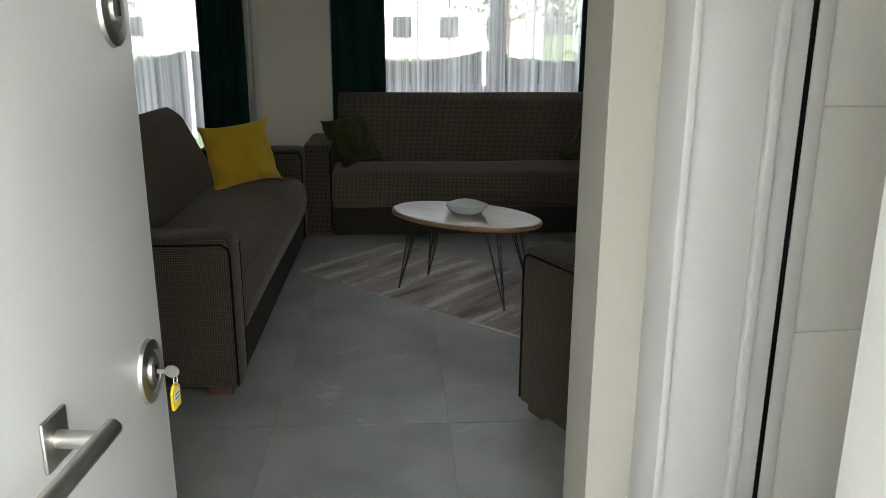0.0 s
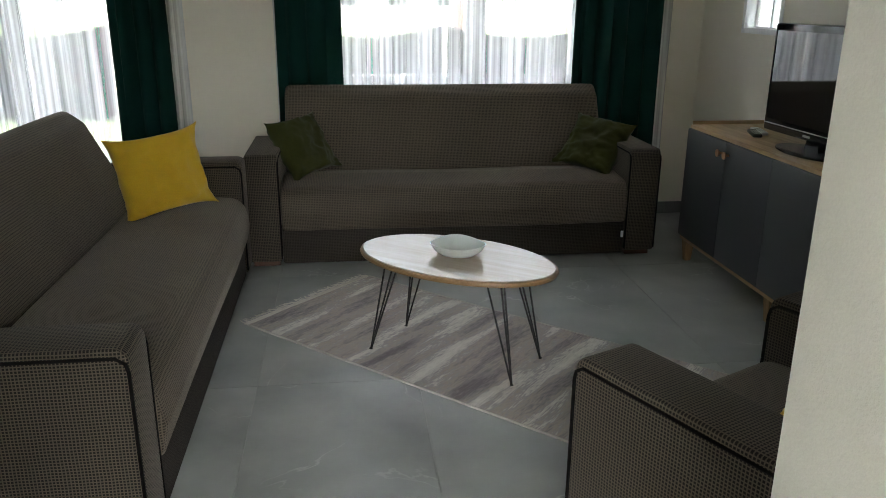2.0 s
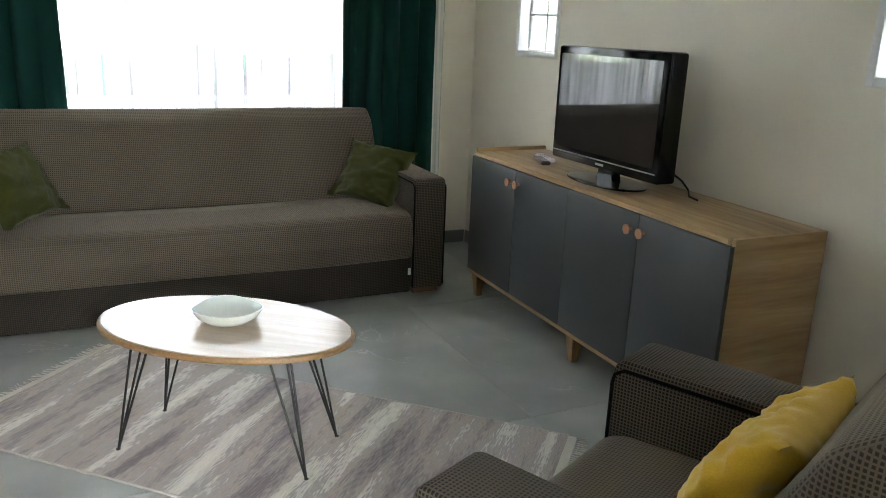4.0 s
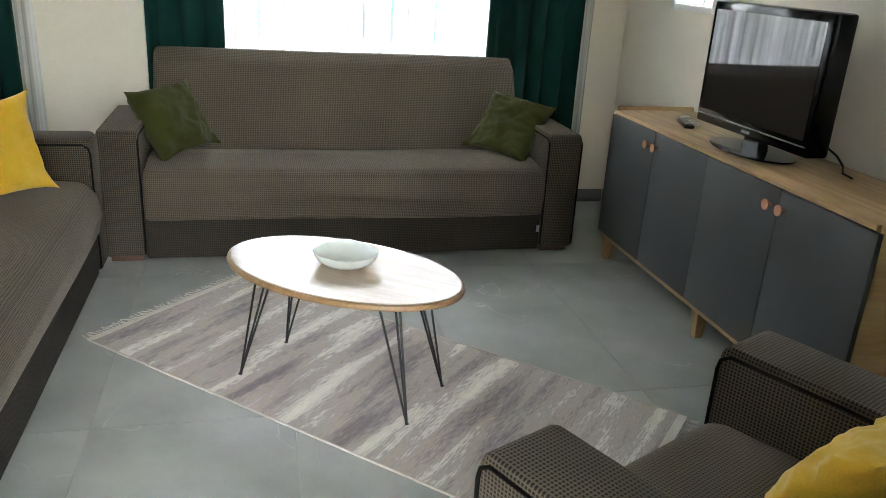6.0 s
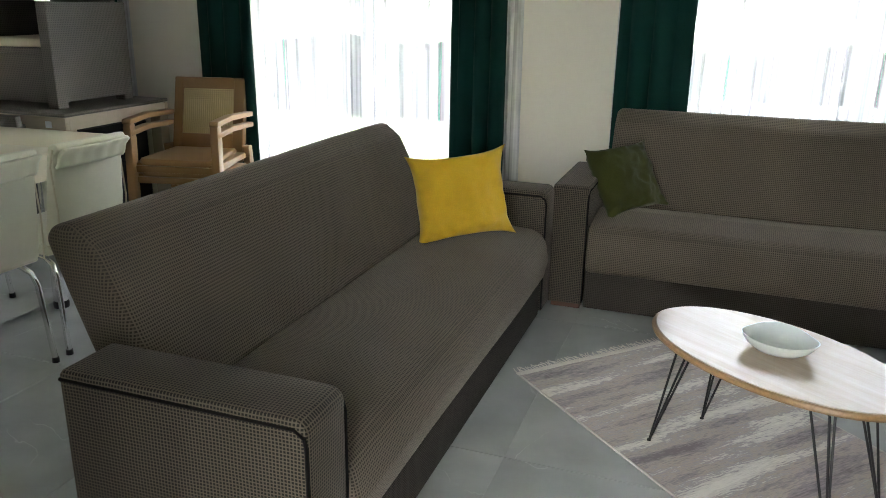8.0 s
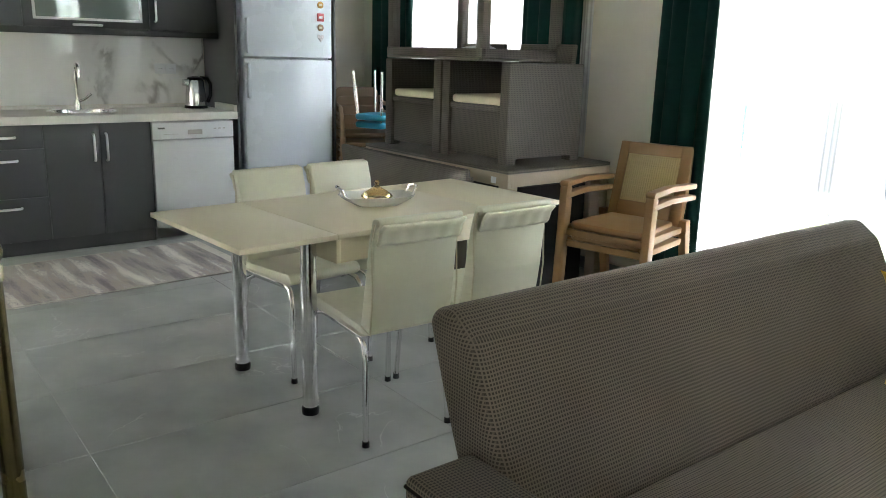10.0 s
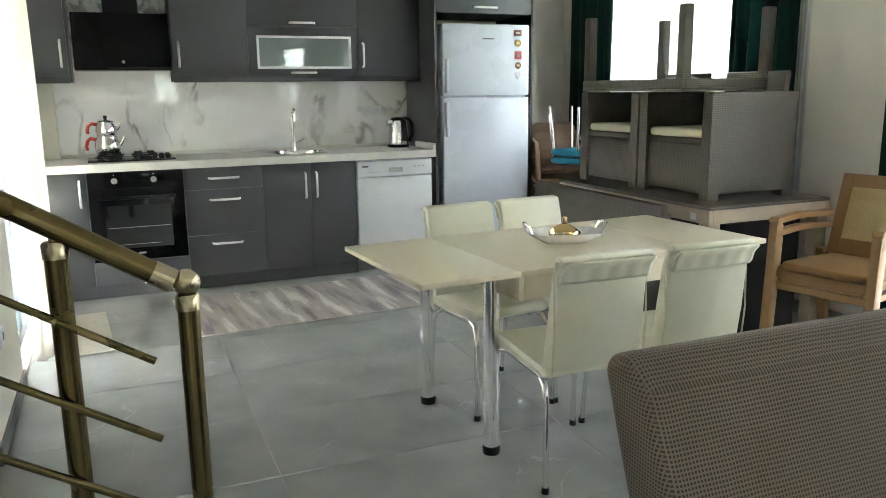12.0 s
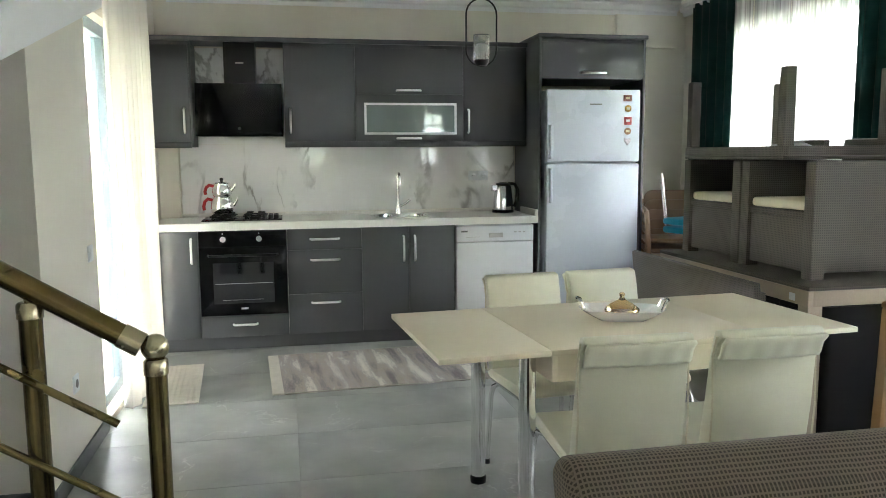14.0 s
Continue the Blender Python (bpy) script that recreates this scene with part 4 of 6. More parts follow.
for k, (y0, y1) in enumerate(((-0.018, 0.418), (0.422, 0.874), (0.8752, 1.298), (1.302, LN + 0.018))):
    d = part("door", box(0.0, 0.018, y0, y1, 0.146, 0.733, 0.0015), M_ANTH, tv, "anthracite door")
    ky = (0.385, 0.455, 1.265, 1.335)[k]
    bm = bmesh.new()
    bm_lathe(bm, [(0, 0), (0.006, 0), (0.006, 0.012), (0.018, 0.022), (0.019, 0.027), (0.016, 0.028), (0, 0.020)], 18)
    bmesh.ops.transform(bm, matrix=Matrix.Translation((0.0, ky, 0.675)) @ Matrix.Rotation(radians(-90), 4, "Y"), verts=bm.verts)
    part("knob", bm, M_COPPER, d, "copper cup knob")
for y in (0.05, LN / 2 - 0.06, LN - 0.035):
    for x in (0.042, DP - 0.06):
        bm = bmesh.new()
        bmesh.ops.create_cone(bm, cap_ends=True, segments=4, radius1=0.022, radius2=0.038, depth=0.125, matrix=Matrix.Translation((x, y, 0.0685)) @ Matrix.Rotation(radians(45), 4, "Z"))
        part("leg", bm, M_OAKLEG, tv)

tele = thing("television", pose(2.715, 5.068, 0.757, 0, 0, 1.5) @ Matrix.Diagonal((1, 0.965, 1, 1)), "black glossy flat television on a glass stand", "television")
bm = box(-0.03, 0.06, -0.36, 0.36, 0.055, 0.535, 0.012)
tvb = part("casing", bm, M_BLACKGLOSS, tele)
part("back_bulge", box(0.06, 0.115, -0.26, 0.26, 0.12, 0.44, 0.03), M_BLACKPLASTIC, tele)
part("screen", box(-0.0325, -0.0302, -0.33, 0.33, 0.112, 0.503), M_SCREEN, tele, "dark glossy screen")
part("trim_strip", box(-0.0335, -0.0302, -0.345, 0.345, 0.090, 0.094), M_STEEL, tele, "thin silver trim line")
part("nameplate", box(-0.0335, -0.0302, -0.025, 0.025, 0.070, 0.079), M_STEEL, tele)
part("neck", prism([(-0.06, -0.012, 0.01), (0.06, -0.012, 0.01), (0.04, 0.06, 0.01), (-0.04, 0.06, 0.01)], -0.0, 0.045, "x"), M_BLACKGLOSS, tele)
bm = bmesh.new()
bm_lathe(bm, [(0, 0.001), (0.98, 0.001), (1, 0.004), (0.99, 0.009), (0, 0.012)], 48)
for v in bm.verts:
    v.co.x, v.co.y = v.co.x * 0.12 + 0.01, v.co.y * 0.225
part("stand_foot", bm, M_BLACKGLOSS, tele)
part("cable", tube([(0.07, -0.30, 0.10), (0.12, -0.33, 0.06), (0.13, -0.36, 0.03), (0.10, -0.40, 0.015), (0.12, -0.43, 0.004)], 0.004, 8), M_BLACKPLASTIC, tele, "black cable")
for k, (x, y, a, mm, lab) in enumerate(((2.72, 5.56, 72, M_BLACKPLASTIC, "black remote control lying on the sideboard"), (2.775, 5.62, 78, M_WHITE, "white remote control lying on the sideboard"))):
    rc = thing("remote_control", pose(x, y, 0.7565, 0, 0, a), lab, "remote control")
    part("case", box(-0.085, 0.085, -0.022, 0.022, 0.0, 0.017, 0.006), mm, rc)
    for i in range(4):
        for j in range(3):
            part("button", box(-0.06 + i * 0.03, -0.048 + i * 0.03, -0.014 + j * 0.011, -0.007 + j * 0.011, 0.0165, 0.0185, 0.001), M_BLACKPLASTIC if k else M_STEEL, rc)

# ---- dining table and chairs ----
dt = thing("dining_table", pose(-2.115, 4.66, 0, 0, 0, 4), "cream extending dining table on steel tube legs", "table")
part("tabletop", box(-0.38, 0.38, -0.42, 0.42, 0.756, 0.776, 0.002), M_CREAMTOP, dt)
part("leaf_board", box(-0.38, 0.38, -0.815, -0.4212, 0.756, 0.7755, 0.001), M_CREAMTOP, dt, "cream pull-out leaf")
part("leaf_board", box(-0.38, 0.38, 0.4212, 0.82, 0.756, 0.7755, 0.001), M_CREAMTOP, dt, "cream pull-out leaf")
bm = bmesh.new()
for q in ((-0.34, 0.345, -0.405, -0.385), (-0.34, 0.345, 0.385, 0.405), (-0.34, -0.32, -0.385, 0.385), (0.325, 0.345, -0.385, 0.385)):
    bm_box(bm, *q, 0.655, 0.7535, 0.001)
part("apron", bm, M_CREAMTOP, dt)
for x in (-0.372, 0.203):
    for y in (-0.44, 0.44):
        lg = part("leg", tube([(x + 0.0, y, 0.03), (x, y, 0.7535)], 0.031, 20), M_CHROME, dt, "chromed steel tube leg")
        part("foot_cap", lathe([(0, 0.006), (0.034, 0.006), (0.036, 0.03), (0.031, 0.04), (0, 0.04)], 18, x, y), M_BLACKPLASTIC, lg)


def dining_chair(m, first=True):
    """Padded chair on bent chrome tubes; sits facing local -x, back at x = 0."""
    c = thing("dining_chair", m, "cream leatherette dining chair on bent chrome legs", "chair", "chairs round the dining table")
    bm = prism([(-0.45, 0.455, 0.03), (-0.43, 0.495, 0.03), (-0.05, 0.475, 0.03), (0.0, 0.445, 0.03), (-0.05, 0.43, 0.02), (-0.42, 0.44, 0.02)], -0.195, 0.195, "y", 0.012)
    seat = part("seat", bm, M_CREAM, c)
    bm = prism([(-0.055, 0.46, 0.02), (0.01, 0.44, 0.03), (0.035, 0.62, 0.05), (0.05, 0.84, 0.02), (0.085, 0.872, 0.016), (0.072, 0.893, 0.012), (0.03, 0.887, 0.02), (0.005, 0.80, 0.05), (-0.025, 0.62, 0.05)], -0.185, 0.185, "y", 0.012)
    for v in bm.verts:
        v.co.x += 0.012 * (abs(v.co.y) / 0.19) ** 2 * -1
    back = part("backrest", bm, M_CREAM, c)
    bm = bmesh.new()
    n = 30
    rows = []
    for u, z in ((0.047, 0.800), (0.058, 0.812), (0.069, 0.848), (0.094, 0.875)):
        rows.append([bm.verts.new((u + 0.0022 * math.cos(2 * math.pi * k / 6) - 0.012 * (abs(-0.18 + 0.36 * k / n) / 0.19) ** 2, -0.18 + 0.36 * k / n, z)) for k in range(n + 1)])
    for A, B in zip(rows, rows[1:]):
        for k in range(n):
            bm.faces.new((A[k], A[k + 1], B[k + 1], B[k]))
    roll = part("head_roll", bm, M_CREAM, back, "gathered rolled top edge")
    sm = roll.modifiers.new("thickness", "SOLIDIFY")
    sm.thickness = 0.012
    for s in (-1, 1):
        y = s * 0.1935
        part("piping", tube([(-0.047, y * 0.97, 0.47), (0.018, y * 0.97, 0.455), (0.032, y * 0.97, 0.62), (0.022, y * 0.97, 0.80), (0.045, y * 0.97, 0.87)], 0.0035, 6), M_CUSHION, back)
    for s in (-1, 1):
        y = s * 0.175
        part("front_leg", tube([(-0.05, y, 0.425), (-0.36, y, 0.432), (-0.42, y * 1.04, 0.42), (-0.445, y * 1.08, 0.385), (-0.455, y * 1.1, 0.33), (-0.475, y * 1.16, 0.010)], 0.0115, 12), M_CHROME, c, "bent chrome tube leg")
        part("rear_leg", tube([(-0.36, y * 0.9, 0.418), (-0.10, y * 0.95, 0.415), (-0.05, y, 0.39), (-0.03, y * 1.03, 0.34), (-0.005, y * 1.1, 0.010)], 0.0115, 12), M_CHROME, c, "bent chrome tube leg")
        for x, k in ((-0.475, 1.16), (-0.005, 1.1)):
            part("foot_cap", lathe([(0, 0.006), (0.015, 0.006), (0.014, 0.028), (0, 0.028)], 10, x, y * k), M_BLACKPLASTIC, c)
    return c


ch = dining_chair(pose(-1.505, 4.455, 0, 0, 0, -2) @ Matrix.Diagonal((1, 0.97, 0.985, 1)))
copy_thing(ch, pose(-1.50, 4.905, 0, 0, 0, -1))
copy_thing(ch, pose(-2.67, 4.47, 0, 0, 0, 185))
copy_thing(ch, pose(-2.71, 4.875, 0, 0, 0, 186))
tr = thing("serving_dish", pose(-2.12, 4.70, 0.7765, 0, 0, 72), "white scalloped dish with silver handles and amber lidded bowl", "dish")
bm = bmesh.new()
ring = lambda w, l, z: [bm.verts.new((l * (abs(math.cos(a)) ** 0.6) * (1 if math.cos(a) > 0 else -1) * (1 + 0.03 * math.cos(8 * a)), w * (abs(math.sin(a)) ** 0.6) * (1 if math.sin(a) > 0 else -1) * (1 + 0.03 * math.cos(8 * a)), z)) for a in [2 * math.pi * (k + 0.5) / 48 for k in range(48)]]
rs = [ring(0.055, 0.09, 0.0), ring(0.085, 0.135, 0.025), ring(0.105, 0.165, 0.046), ring(0.102, 0.160, 0.047), ring(0.08, 0.128, 0.027), ring(0.052, 0.086, 0.006)]
for A, B in zip(rs, rs[1:]):
    for k in range(48):
        bm.faces.new((A[k], A[(k + 1) % 48], B[(k + 1) % 48], B[k]))
bm.faces.new(rs[0][::-1])
bm.faces.new(rs[-1])
part("tray", bm, M_PORCELAIN, tr)
for s in (-1, 1):
    part("handle", tube([(s * 0.150, -0.045, 0.046), (s * 0.162, -0.042, 0.075), (s * 0.175, -0.02, 0.082), (s * 0.178, 0.0, 0.078), (s * 0.175, 0.02, 0.082), (s * 0.162, 0.042, 0.075), (s * 0.150, 0.045, 0.046)], 0.006, 8), M_CHROME, tr, "silver handle")
part("lidded_bowl", lathe([(0, 0.008), (0.04, 0.008), (0.066, 0.03), (0.070, 0.04), (0.066, 0.046), (0.045, 0.062), (0.016, 0.078), (0.009, 0.088), (0.012, 0.102), (0.006, 0.108), (0, 0.108)], 28), M_AMBER, tr, "amber glass lidded bowl")

# ---- railing ----
rl = thing("stair_railing", pose(-1.2, 3.09, 0), "antique brass tube stair railing with steel collars", "railing")
SL = 0.62


def post(y, top):
    p = part("post", tube([(0, y, 0.0065), (0, y, top)], 0.0255, 20), M_BRONZE, rl)
    part("collar", lathe([(0, top - 0.002), (0.029, top - 0.002), (0.029, top + 0.03), (0.024, top + 0.036), (0, top + 0.036)], 20, 0, y), M_COLLAR, p)
    return p


p0 = post(0.0, 0.915)
bm = bmesh.new()
bmesh.ops.create_uvsphere(bm, u_segments=20, v_segments=12, radius=0.033, matrix=Matrix.Translation((0, 0, 0.978)))
part("ball_joint", bm, M_COLLAR, p0)
part("handrail", tube([(0, -0.055, 1.0), (0, -1.6, 1.0 + 1.545 * SL)], 0.027, 20), M_BRONZE, rl)
part("handrail_collar", tube([(0, -0.03, 0.985), (0, -0.075, 1.012)], 0.030, 20), M_COLLAR, rl)
for k, y in enumerate((-0.27, -1.1)):
    p = post(y, 1.065 + (k * 0.83 * SL))
    part("saddle", tube([(0, y, 1.095 + k * 0.83 * SL), (0, y, 1.12 + k * 0.83 * SL)], 0.012, 12), M_COLLAR, p)
for z in (0.81, 0.615, 0.425):
    part("mid_rail", tube([(0.032, -0.085, z - 0.005), (0.032, -1.6, z - 0.005 + 1.515 * SL)], 0.0095, 12), M_BRONZE, rl)

# ---- kitchen ----
KX = -5.085


def handle(parent, x, y0, z0, y1, z1):
    bm = bmesh.new()
    d = Vector((0, y1 - y0, z1 - z0)).normalized() * 0.012
    bm_tube(bm, [(x, y0, z0), (x + 0.022, y0 + d.y * 0.4, z0 + d.z * 0.4), (x + 0.028, y0 + d.y * 1.4, z0 + d.z * 1.4), (x + 0.028, y1 - d.y * 1.4, z1 - d.z * 1.4), (x + 0.022, y1 - d.y * 0.4, z1 - d.z * 0.4), (x, y1, z1)], 0.0085, 8)
    return part("handle", bm, M_HANDLE, parent, "chrome bow handle")


def unit(name, y0, y1, z0, z1, x0, x1, label):
    """Carcass of one cabinet; fronts are added to it."""
    u = thing(name, pose(0, 0, 0), label, "kitchen cabinet")
    part("body", box(x0, x1 - 0.020, y0 + 0.001, y1 - 0.001, z0, z1), M_CAB, u)
    return u


def front(u, y0, y1, z0, z1, x, name="door"):
    return part(name, box(x - 0.018, x, y0 + 0.002, y1 - 0.002, z0 + 0.002, z1 - 0.002, 0.0015), M_CAB, u)


u = unit("base_cabinet", 2.50, 2.77, 0.105, 0.893, XW + 0.01, KX, "anthracite base cabinet with one narrow door")
d = front(u, 2.50, 2.77, 0.105, 0.893, KX)
handle(d, KX, 2.725, 0.66, 2.725, 0.84)
u = unit("oven_cabinet", 2.77, 3.40, 0.105, 0.893, XW + 0.01, KX, "anthracite oven housing with a drawer below")
d = front(u, 2.77, 3.40, 0.105, 0.265, KX, "drawer")
handle(d, KX, 3.00, 0.20, 3.17, 0.20)
u = unit("drawer_cabinet", 3.40, 3.95, 0.105, 0.893, XW + 0.01, KX, "anthracite base cabinet with three drawers")
for a, b, h in ((0.735, 0.893, 0.815), (0.405, 0.735, 0.66), (0.105, 0.405, 0.34)):
    d = front(u, 3.40, 3.95, a, b, KX, "drawer")
    handle(d, KX, 3.57, h, 3.78, h)
u = unit("sink_cabinet", 3.95, 4.665, 0.105, 0.893, XW + 0.01, KX, "anthracite sink cabinet with two doors")
for a, b, h in ((3.95, 4.307, 4.265), (4.307, 4.665, 4.35)):
    d = front(u, a, b, 0.105, 0.893, KX)
    handle(d, KX, h, 0.63, h, 0.82)
pl = thing("plinth", pose(0, 0, 0), "anthracite kitchen plinth on the floor", "plinth")
part("plinth_board", box(KX - 0.06, KX - 0.035, 2.47, 4.665, 0.006, 0.103, 0.001), M_CAB, pl)
ov = thing("oven", pose(0, 0, 0), "black built-in oven with two steel knobs", "oven")
part("housing", box(KX - 0.015, KX + 0.004, 2.775, 3.395, 0.27, 0.892, 0.002), M_BLACKPLASTIC, ov)
part("control_panel", box(KX + 0.0045, KX + 0.012, 2.778, 3.392, 0.775, 0.89, 0.002), M_BLACKGLOSS, ov)
dr = part("door", box(KX + 0.0045, KX + 0.022, 2.778, 3.392, 0.275, 0.772, 0.003), M_BLACKGLOSS, ov, "black glass oven door")
part("window", box(KX + 0.0222, KX + 0.0235, 2.87, 3.30, 0.36, 0.66), M_SCREEN, dr)
part("rack_line", box(KX + 0.0237, KX + 0.0247, 2.885, 3.29, 0.505, 0.509), M_STEEL, dr)
part("rack_line", box(KX + 0.0237, KX + 0.0247, 2.93, 3.22, 0.385, 0.388), M_STEEL, dr)
part("nameplate", box(KX + 0.0222, KX + 0.0245, 3.06, 3.11, 0.315, 0.328), M_STEEL, dr)
part("door_handle", tube([(KX + 0.02, 2.84, 0.715), (KX + 0.05, 2.85, 0.715), (KX + 0.05, 3.32, 0.715), (KX + 0.02, 3.33, 0.715)], 0.009, 10), M_BLACKPLASTIC, dr)
for y in (2.945, 3.20):
    bm = bmesh.new()
    bm_lathe(bm, [(0, 0), (0.021, 0), (0.019, 0.016), (0.016, 0.018), (0, 0.018)], 20)
    bmesh.ops.transform(bm, matrix=Matrix.Translation((KX + 0.012, y, 0.83)) @ Matrix.Rotation(radians(90), 4, "Y"), verts=bm.verts)
    part("knob", bm, M_STEEL, ov, "steel knob")
    part("mark", box(KX + 0.0122, KX + 0.0128, y - 0.004, y + 0.004, 0.868, 0.874), M_PAPER, ov)
dwm = thing("dishwasher", pose(0, 0, 0), "white freestanding dishwasher under the worktop", "dishwasher")
part("body", box(XW + 0.05, KX - 0.03, 4.672, 5.288, 0.02, 0.885, 0.003), M_WHITE, dwm)
d = part("door", box(KX - 0.028, KX + 0.005, 4.672, 5.288, 0.10, 0.755, 0.006), M_WHITE, dwm)
c = part("control_panel", box(KX - 0.028, KX + 0.010, 4.672, 5.288, 0.760, 0.882, 0.006), M_WHITE, dwm)
part("grip", box(KX + 0.0102, KX + 0.014, 4.93, 5.04, 0.79, 0.825, 0.003), M_STEEL, c)
part("nameplate", box(KX + 0.0102, KX + 0.0115, 4.71, 4.76, 0.835, 0.847), M_SKIRT, c)
part("line_mark", box(KX + 0.0102, KX + 0.0112, 4.75, 4.86, 0.795, 0.798), M_STEEL, c)
for k in range(3):
    part("button", box(KX + 0.0102, KX + 0.0125, 5.13 + k * 0.035, 5.15 + k * 0.035, 0.825, 0.833, 0.001), M_STEEL, c)
part("kick_plate", box(KX - 0.05, KX - 0.03, 4.675, 5.285, 0.02, 0.098), M_WHITE, dwm)
for y in (4.72, 5.24):
    part("foot", tube([(KX - 0.10, y, 0.006), (KX - 0.10, y, 0.02)], 0.02, 10), M_BLACKPLASTIC, dwm)
wt = thing("worktop", pose(0, 0, 0), "white stone worktop with upstand and steel sink", "worktop")
bm = bmesh.new()
SX0, SX1, SY0, SY1 = -5.60, -5.24, 4.08, 4.50
for q in ((XW + 0.002, SX0, 2.46, 5.318), (SX1, KX + 0.03, 2.46, 5.318), (SX0, SX1, 2.46, SY0), (SX0, SX1, SY1, 5.318)):
    bm_box(bm, *q, 0.895, 0.950)
bmesh.ops.remove_doubles(bm, verts=bm.verts, dist=1e-4)
part("slab", bm, M_COUNTER, wt)
part("upstand", box(-5.45, KX + 0.028, 5.292, 5.318, 0.9505, 1.0, 0.004), M_COUNTER, wt)
part("upstand", box(XW + 0.03, XW + 0.05, 2.47, 5.29, 0.9505, 0.975, 0.003), M_COUNTER, wt)
bm = bmesh.new()
bm_lathe(bm, [(1.0, 0.0), (1.12, 0.003), (1.14, 0.0), (1.0, -0.001), (0.97, -0.02), (0.92, -0.14), (0.3, -0.15), (0, -0.155)], 40)
for v in bm.verts:
    v.co = Vector((-5.42 + v.co.x * 0.185, 4.29 + v.co.y * 0.21, 0.952 + v.co.z))
part("sink_bowl", bm, M_CHROME, wt, "round stainless steel sink")
tp = thing("tap", pose(-5.60, 4.30, 0.951), "chrome swan-neck kitchen tap", "tap")
part("base", lathe([(0, 0), (0.027, 0), (0.026, 0.01), (0.022, 0.05), (0.021, 0.07), (0, 0.07)], 20), M_CHROME, tp)
part("spout", tube([(0, 0, 0.06)] + [(0.0 + 0.05 * (1 - math.cos(a)), 0, 0.27 + 0.06 * math.sin(a)) for a in [math.pi * k / 10 for k in range(11)]] + [(0.10, 0, 0.23)], 0.0125, 12), M_CHROME, tp)
part("lever", tube([(0.0, 0.0, 0.055), (0.01, 0.05, 0.075), (0.02, 0.10, 0.115)], 0.010, 10), M_CHROME, tp)
sp = thing("splashback", pose(0, 0, 0), "glossy white marble-look splashback panel", "wall panel", "", "structure")
part("panel", box(XW + 0.002, XW + 0.018, 2.60, 5.315, 0.977, 1.52), M_SPLASH, sp)
part("panel", box(XW + 0.002, XW + 0.018, 2.73, 3.41, 1.522, 2.26), M_SPLASH, sp)
part("side_panel", box(XW + 0.02, -5.60, 2.452, 2.60, 0.952, 1.49), M_WALL, sp)

UX = -5.385


def upper(name, y0, y1, label):
    return unit(name, y0, y1, 1.497, 2.272, XW + 0.02, UX, label)


u = upper("wall_cabinet", 2.452, 2.725, "anthracite wall cabinet with one door")
d = front(u, 2.452, 2.725, 1.535, 2.245, UX)
handle(d, UX, 2.685, 1.60, 2.685, 1.78)
part("side_strip", box(XW + 0.02, UX - 0.01, 2.7255, 2.742, 1.497, 2.272), M_CAB, u)
u = upper("wall_cabinet", 3.41, 3.95, "anthracite wall cabinet with one wide door")
d = front(u, 3.41, 3.95, 1.535, 2.245, UX)
handle(d, UX, 3.455, 1.60, 3.455, 1.78)
u = upper("wall_cabinet", 3.95, 4.80, "anthracite wall cabinet with a frosted glass flap")
d = front(u, 3.95, 4.80, 1.895, 2.245, UX)
handle(d, UX, 4.27, 1.925, 4.46, 1.925)
d = front(u, 3.95, 4.80, 1.535, 1.892, UX, "flap")
bm = bmesh.new()
for q in ((4.015, 4.745, 1.585, 1.603), (4.015, 4.745, 1.812, 1.83), (4.015, 4.033, 1.603, 1.812), (4.727, 4.745, 1.603, 1.812)):
    bm_box(bm, UX - 0.001, UX + 0.006, *q, 0.001)
part("glass_frame", bm, M_ALU, d, "aluminium glass frame")
part("glass_pane", box(UX - 0.001, UX + 0.003, 4.034, 4.726, 1.604, 1.811), M_FROST, d, "frosted glass pane")
handle(d, UX, 4.27, 1.556, 4.46, 1.556)
u = upper("wall_cabinet", 4.80, 5.32, "anthracite wall cabinet with one door")
d = front(u, 4.80, 5.32, 1.535, 2.245, UX)
handle(d, UX, 4.84, 1.60, 4.84, 1.78)
for a, b in ((2.452, 2.742), (2.742, 5.322)):
    tm = thing("cabinet_cornice", pose(0, 0, 0), "anthracite top moulding of the wall cabinets", "moulding")
    part("moulding", prism([(XW + 0.02, 2.273, 0), (UX + 0.012, 2.273, 0.003), (UX + 0.022, 2.305, 0.003), (XW + 0.02, 2.305, 0)], a + 0.001, b - 0.001, "y"), M_CAB, tm)
for a, b in ((2.452, 2.725), (3.41, 5.32)):
    tm = thing("light_pelmet", pose(0, 0, 0), "anthracite bottom rail of the wall cabinets", "moulding")
    part("rail", box(UX - 0.02, UX + 0.004, a, b, 1.49, 1.532, 0.002), M_CAB, tm)
hd = thing("cooker_hood", pose(0, 0, 0), "black glass slanted cooker hood with chimney", "cooker hood")
part("chimney", box(XW + 0.03, -5.42, 2.975, 3.205, 1.96, 2.271, 0.002), M_BLACKPLASTIC, hd)
part("glass_front", prism([(-5.40, 1.96, 0.004), (-5.385, 1.97, 0.004), (-5.315, 1.60, 0.004), (-5.315, 1.575, 0.004), (-5.34, 1.575, 0.004)], 2.765, 3.395, "y", 0.002), M_BLACKGLOSS, hd)
part("body", box(XW + 0.02, -5.41, 2.80, 3.36, 1.60, 1.955, 0.004), M_BLACKPLASTIC, hd)
part("base_strip", box(XW + 0.02, -5.35, 2.765, 3.395, 1.578, 1.597), M_BLACKPLASTIC, hd)
part("nameplate", box(-5.4195, -5.417, 3.06, 3.12, 2.115, 2.125), M_STEEL, hd)
bm = bmesh.new()
